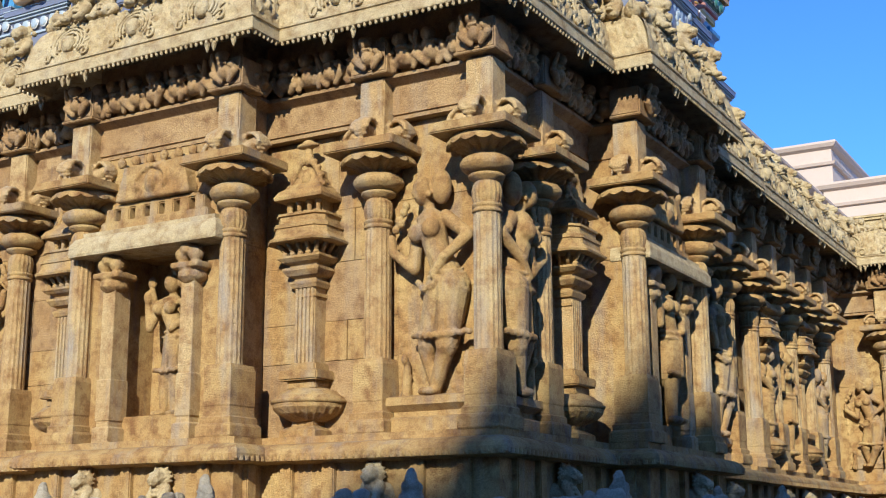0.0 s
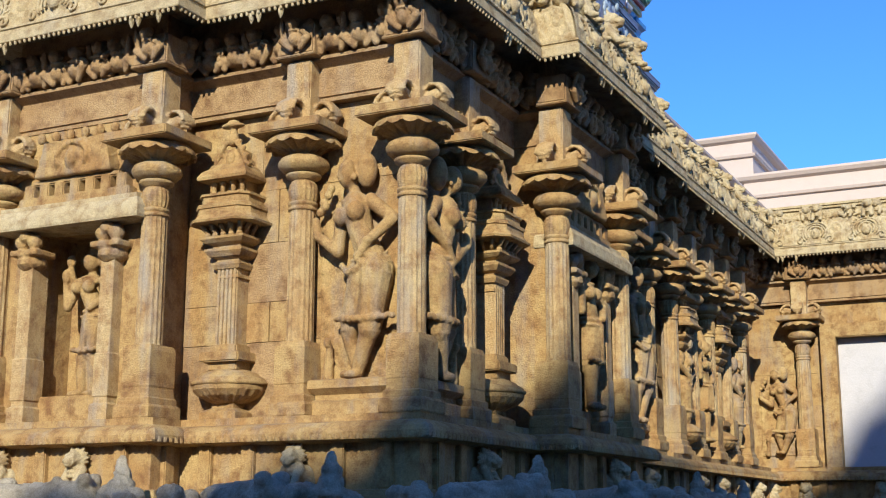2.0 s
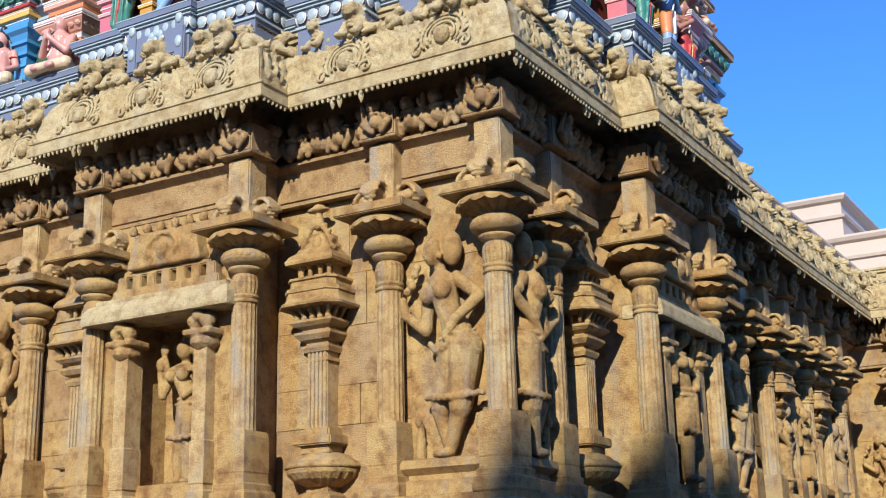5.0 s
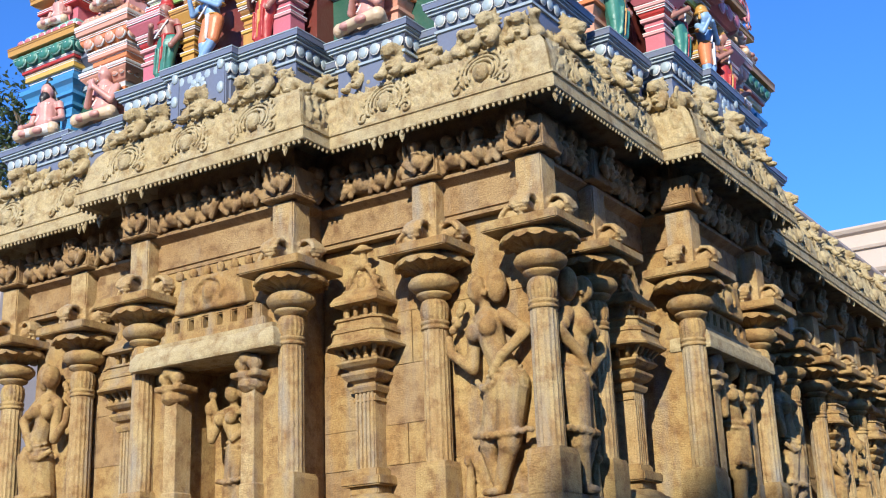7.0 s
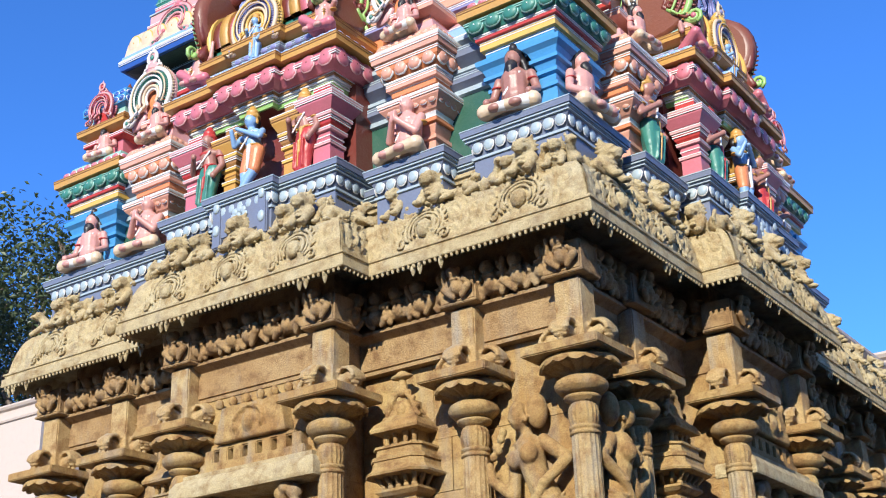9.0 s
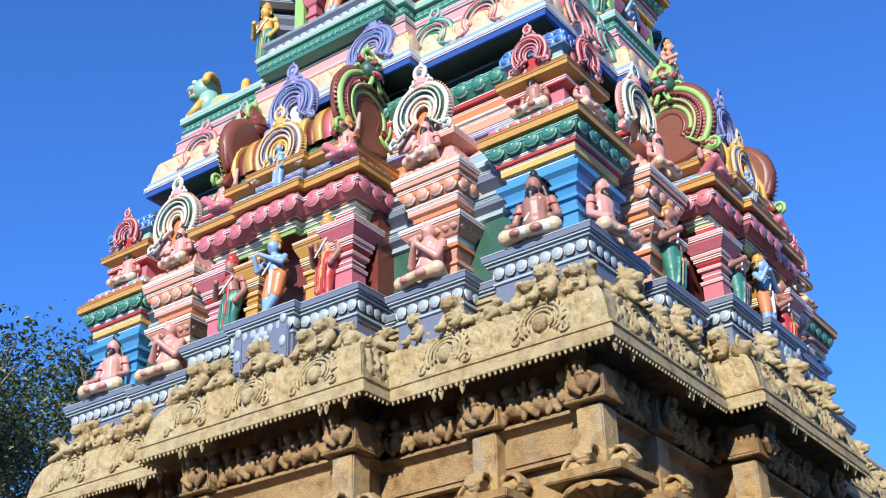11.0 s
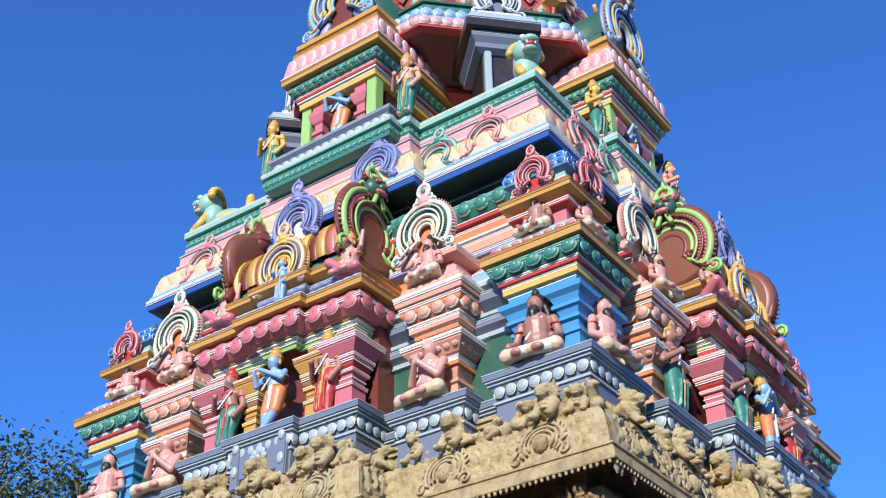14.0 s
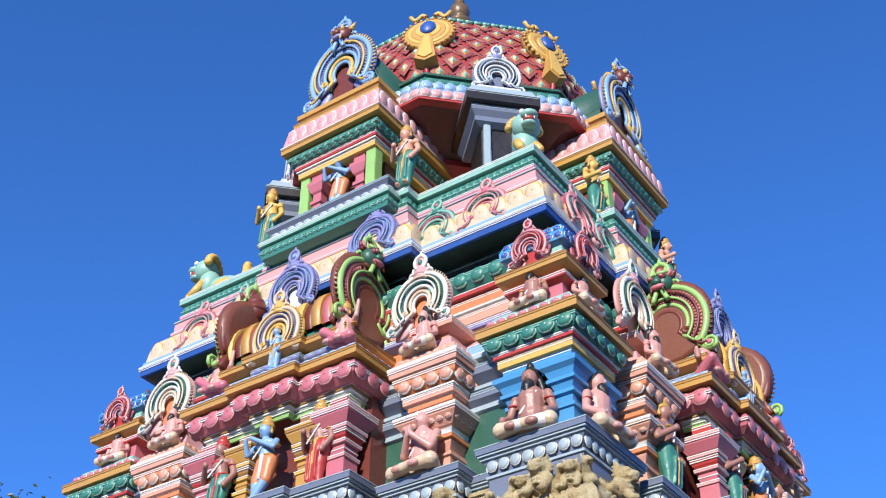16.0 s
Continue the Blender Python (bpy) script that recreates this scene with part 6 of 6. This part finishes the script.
def lion():
    """A seated green and yellow guardian lion, mouth open."""
    bm = bmesh.new()
    ball(bm, (0, 0.22, 0.14), (0.13, 0.22, 0.15), 0)
    ball(bm, (0, 0.02, 0.22), (0.13, 0.12, 0.17), 0)
    ball(bm, (0, -0.04, 0.40), (0.14, 0.13, 0.14), 0)
    ball(bm, (0, -0.17, 0.43), (0.085, 0.08, 0.05), 0)
    ball(bm, (0, -0.15, 0.33), (0.075, 0.07, 0.035), 0)
    ball(bm, (0, -0.15, 0.38), (0.06, 0.07, 0.045), 2)
    for e in (-1, 1):
        ball(bm, (0.06 * e, -0.14, 0.49), 0.03, 3)
        limb(bm, (0.08 * e, -0.02, 0.2), (0.09 * e, -0.16, 0.03), 0.05, 0.04, 1)
        ball(bm, (0.13 * e, 0.25, 0.09), (0.06, 0.13, 0.09), 1)
        limb(bm, (0.04 * e, -0.2, 0.40), (0.04 * e, -0.21, 0.36), 0.012, 0.004, 3)
    for i in range(11):
        a = math.pi * (0.05 + 0.9 * i / 10)
        ball(bm, (0.15 * math.cos(a), 0.04, 0.40 + 0.16 * math.sin(a)), (0.04, 0.05, 0.04), 1)
    limb(bm, (0, 0.40, 0.1), (0.05, 0.46, 0.36), 0.035, 0.05, 1)
    return mesh_of("painted_lion", bm, [P["mint"], P["yellow"], P["red"], P["white"]])


LION = lion()
for x, y, a in ((2.0, -1.9, 45), (-2.0, -1.9, -70), (2.0, 1.9, 110)):
    statue(LION, pose(CX + x, CY + y, 9.28, 0, 0, a), "green and yellow stucco lion crouching on the cornice", "tower lions").name = "painted_lion"

# painted figures standing and sitting on the tower
for face in "SE":
    for u, v, z, key, label, s in (
        (0.0, 0.02, 6.0, "flute", "blue-skinned stucco figure with crossed legs and orange cloth", 1.0), (0.53, -0.02, 6.0, "lady_red", "stucco woman in a red skirt before the niche", 1.0),
        (-0.53, -0.02, 6.0, "lady_green", "stucco woman in a green skirt before the niche", 1.0), (1.42, -0.20, 5.90, "pray" if face == "S" else "pray_green", "stucco devotee with hands raised on the grey base", 1.12),
        (-1.42, -0.20, 5.90, "pray" if face == "S" else "pray_green", "stucco devotee with hands raised on the grey base", 1.12), (0.70, -0.05, 7.22, "kneel", "kneeling pink stucco attendant with one arm raised", 0.85),
        (-0.70, -0.05, 7.22, "kneel", "kneeling pink stucco attendant with one arm raised", 0.85), (0.02, 0.03, 7.22, "child", "small pale blue stucco figure on the cornice", 0.60),
        (1.40, -0.22, 7.02, "sage_pink", "bearded stucco sage seated on the peach cornice", 0.82), (-1.40, -0.22, 7.02, "sage_pink", "bearded stucco sage seated on the peach cornice", 0.82),
        (2.30, -0.33, 6.02, "sage", "bearded stucco sage in orange seated before blue piers", 1.15), (-2.32, -0.33, 6.02, "sage_pink", "bearded stucco sage in orange seated before blue piers", 1.15),
        (2.32, -0.40, 7.19, "sage_white", "bearded stucco sage seated on the corner cornice", 0.80), (-2.32, -0.40, 7.19, "sage_pink", "bearded stucco sage seated on the corner cornice", 0.80),
        (0.0, -0.66, 9.40, "flute", "blue-skinned stucco figure inside the top kiosk", 0.95), (0.86, -0.62, 9.28, "guard", "stucco guardian beside the top kiosk", 1.0), (-0.86, -0.62, 9.28, "gold", "yellow stucco guardian beside the top kiosk", 1.0),
    ):
        if face == "E" and u == 2.30:
            continue
        if face == "E" and z > 9:
            v -= 0.26
        statue(FIG[key], spot(face, u, v, z) @ pose(0, 0, 0, 0, 0, random.uniform(-8, 8)) @ Matrix.Scale(s, 4), label, "tower figures")

# ---- beyond the shrine ----


def modern_block(name, x0, x1, y0, y1, top, label):
    bm = bmesh.new()
    box(bm, x0, x1, y0, y1, 0, top)
    b = tagged(part(name, bm, CREAMWALL), label, "building")
    for k, (nm, prof) in enumerate((("string_course", [(0.0, top - 0.42), (0.05, top - 0.41), (0.07, top - 0.36), (0.0, top - 0.35)]), ("cornice", [(0.0, top - 0.12), (0.07, top - 0.08), (0.11, top - 0.02), (0.11, top + 0.02), (0.03, top + 0.03)]))):
        bm = bmesh.new()
        ring(bm, [(x0, y0), (x1, y0), (x1, y1), (x0, y1)], prof)
        part(nm, bm, CREAMWALL, b)
    return b


modern_block("rendered_building", -5.0, 30.0, 22.0, 34.0, 7.55, "cream rendered modern hall with stepped cornices")
modern_block("rendered_parapet", -5.95, -4.95, 22.6, 27.0, 8.5, "cream stepped roof parapet of the modern hall")
modern_block("roof_ridge", -4.9, -4.08, 12.7, 21.9, 6.17, "cream rendered strip of wall on the hall roof")
modern_block("rendered_gatehouse", -40.0, -26.1, 20.0, 23.0, 11.1, "pinkish rendered building with a projecting cornice")

bm = bmesh.new()
box(bm, -2.78, -1.2, 17.22, 17.30, 0.2, 3.92, bevel=0.01)
d = tagged(part("door_leaf", bm, paint("off_white_door_paint", (0.48, 0.46, 0.45), 0.5)), "plain off-white painted door in the stone wing", "door")
for nm, x0, x1, z0, z1 in (("jamb", -2.98, -2.78, 1.8, 4.10), ("jamb", -1.2, -1.0, 1.8, 4.10), ("head", -2.78, -1.2, 3.92, 4.10)):
    bm = bmesh.new()
    box(bm, x0, x1, 17.05, 17.32, z0, z1, bevel=0.012)
    part(nm, bm, STONE, d, "carved granite door surround")


def leaf_material():
    m, nodes, links, b = shader("leaf", 0.5)
    info = nodes.new("ShaderNodeNewGeometry")
    links.new(mixed(nodes, links, info.outputs["Random Per Island"], (0.022, 0.038, 0.010), (0.065, 0.085, 0.022)), b.inputs["Base Color"])
    return m


BARK = stone("bark", (0.13, 0.09, 0.06), (0.18, 0.14, 0.10), (0.07, 0.05, 0.03))
LEAF = leaf_material()


def tree(x, y, h, spread, seed):
    r = random.Random(seed)
    bm = bmesh.new()
    tips = []

    def grow(p, d, length, rad, depth):
        q = p + d * length
        limb(bm, p, q, rad, rad * 0.68, 0, 7)
        if depth == 0:
            tips.append(q)
            return
        if depth < 3:
            tips.append(q)
        for _ in range(3):
            e = (d + Vector((r.uniform(-1, 1), r.uniform(-1, 1), r.uniform(-0.3, 0.7))) * 0.75).normalized()
            grow(q, e, length * r.uniform(0.6, 0.85), rad * 0.62, depth - 1)
    grow(Vector((0, 0, 0)), Vector((0.05, 0, 1)).normalized(), h * 0.34, h * 0.022, 4)
    t = tagged(new("tree"), "broad leafy tree behind the temple", "tree")
    t.location = (x, y, 0)
    part("trunk", bm, BARK, t)
    bm = bmesh.new()
    bm.faces.new([bm.verts.new(p) for p in ((0, 0, 0), (0.05, 0.08, 0.02), (0, 0.19, 0), (-0.05, 0.08, 0.02))])
    places = []
    for p in tips:
        for _ in range(210):
            o = Vector((r.gauss(0, 1), r.gauss(0, 1), r.gauss(0, 0.7))) * spread
            places.append(Matrix.Translation(p + o) @ Euler((r.uniform(-1.2, 1.2), r.uniform(-1.2, 1.2), r.uniform(0, 6.3))).to_matrix().to_4x4() @ Matrix.Scale(r.uniform(0.7, 1.3), 4))
    scatter("crown", template(bm), places, [LEAF], t)


tree(-30.6, 24.0, 18.5, 0.75, 3)
tree(-35.5, 24.0, 17.5, 0.8, 8)
tree(-41.0, 28.0, 19.0, 0.8, 5)

# ---- the yard behind the camera ----
gate = tagged(new("gate_tower"), "tall stepped stone gate tower across the yard", "gate tower")
STEPS = [(16.0, 2.4), (16.65, 3.7), (17.4, 4.8), (18.2, 5.3), (19.0, 5.9)] + [(19.0 + h, 5.9 + 0.78 * h) for h in range(1, 8)]
low = 0.0
for top, left in STEPS:
    bm = bmesh.new()
    ring(bm, rect(14.0 - left, 1.6, 14.0, -22.8), [(-0.12, low), (-0.12, top - 0.3), (0.0, top - 0.2), (0.0, top - 0.05), (-0.1, top)])
    part("tier", bm, PODIUM, gate)
    low = top
# unseen walls, added to hold low sky light off the shrine faces
for nm, x0, x1, y0, y1 in (("skylight_block_wall", -30.0, 21.0, -18.6, -17.6), ("skylight_block_wall", 21.0, 22.0, -18.6, 16.0), ("skylight_block_wall", -31.0, -30.0, -18.6, 12.0)):
    bm = bmesh.new()
    ring(bm, [(x0, y0), (x1, y0), (x1, y1), (x0, y1)], [(0.0, 0.0), (0.0, 6.4), (0.12, 6.5), (0.12, 6.8), (0.0, 6.9)])
    tagged(part(nm, bm, PODIUM), "unseen high plain granite wall added round the yard to cut sky light", "wall", kind="structure")

# ---- wall blocks ----
BLOCKS = random.Random(11)


def wall_blocks(owner, m, u0, u1):
    """Dressed blocks of uneven length, each a little proud of the wall."""
    for z0, z1 in zip((2.245, 2.78, 3.06, 3.48, 3.86), (2.776, 3.056, 3.476, 3.856, 4.415)):
        u = u0
        while u < u1 - 0.05:
            w = min(BLOCKS.uniform(0.35, 0.8), u1 - u)
            if u1 - u - w < 0.2:
                w = u1 - u
            d = 0.012 + BLOCKS.choice((0.0, 0.002, 0.004, 0.007))
            bm = bmesh.new()
            box(bm, u + 0.003, u + w - 0.003, -d, 0.01, z0, z1)
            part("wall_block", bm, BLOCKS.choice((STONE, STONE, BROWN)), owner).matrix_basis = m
            u += w


for face in "SE":
    k = 1.0 if face == "S" else 0.95
    for a, b in ((-2.48, -0.71), (0.71, 2.48)):
        wall_blocks(shrine, spot(face, 0, -0.52, 0), a * k, b * k)
wall_blocks(hall, pose(-3.96, 14.8, 0, 0, 0, 90), -2.0, 2.4)
wall_blocks(wing, pose(0, 17.27, 0), -3.9, -2.98)
wall_blocks(wing, pose(0, 17.27, 0), -1.0, 3.0)
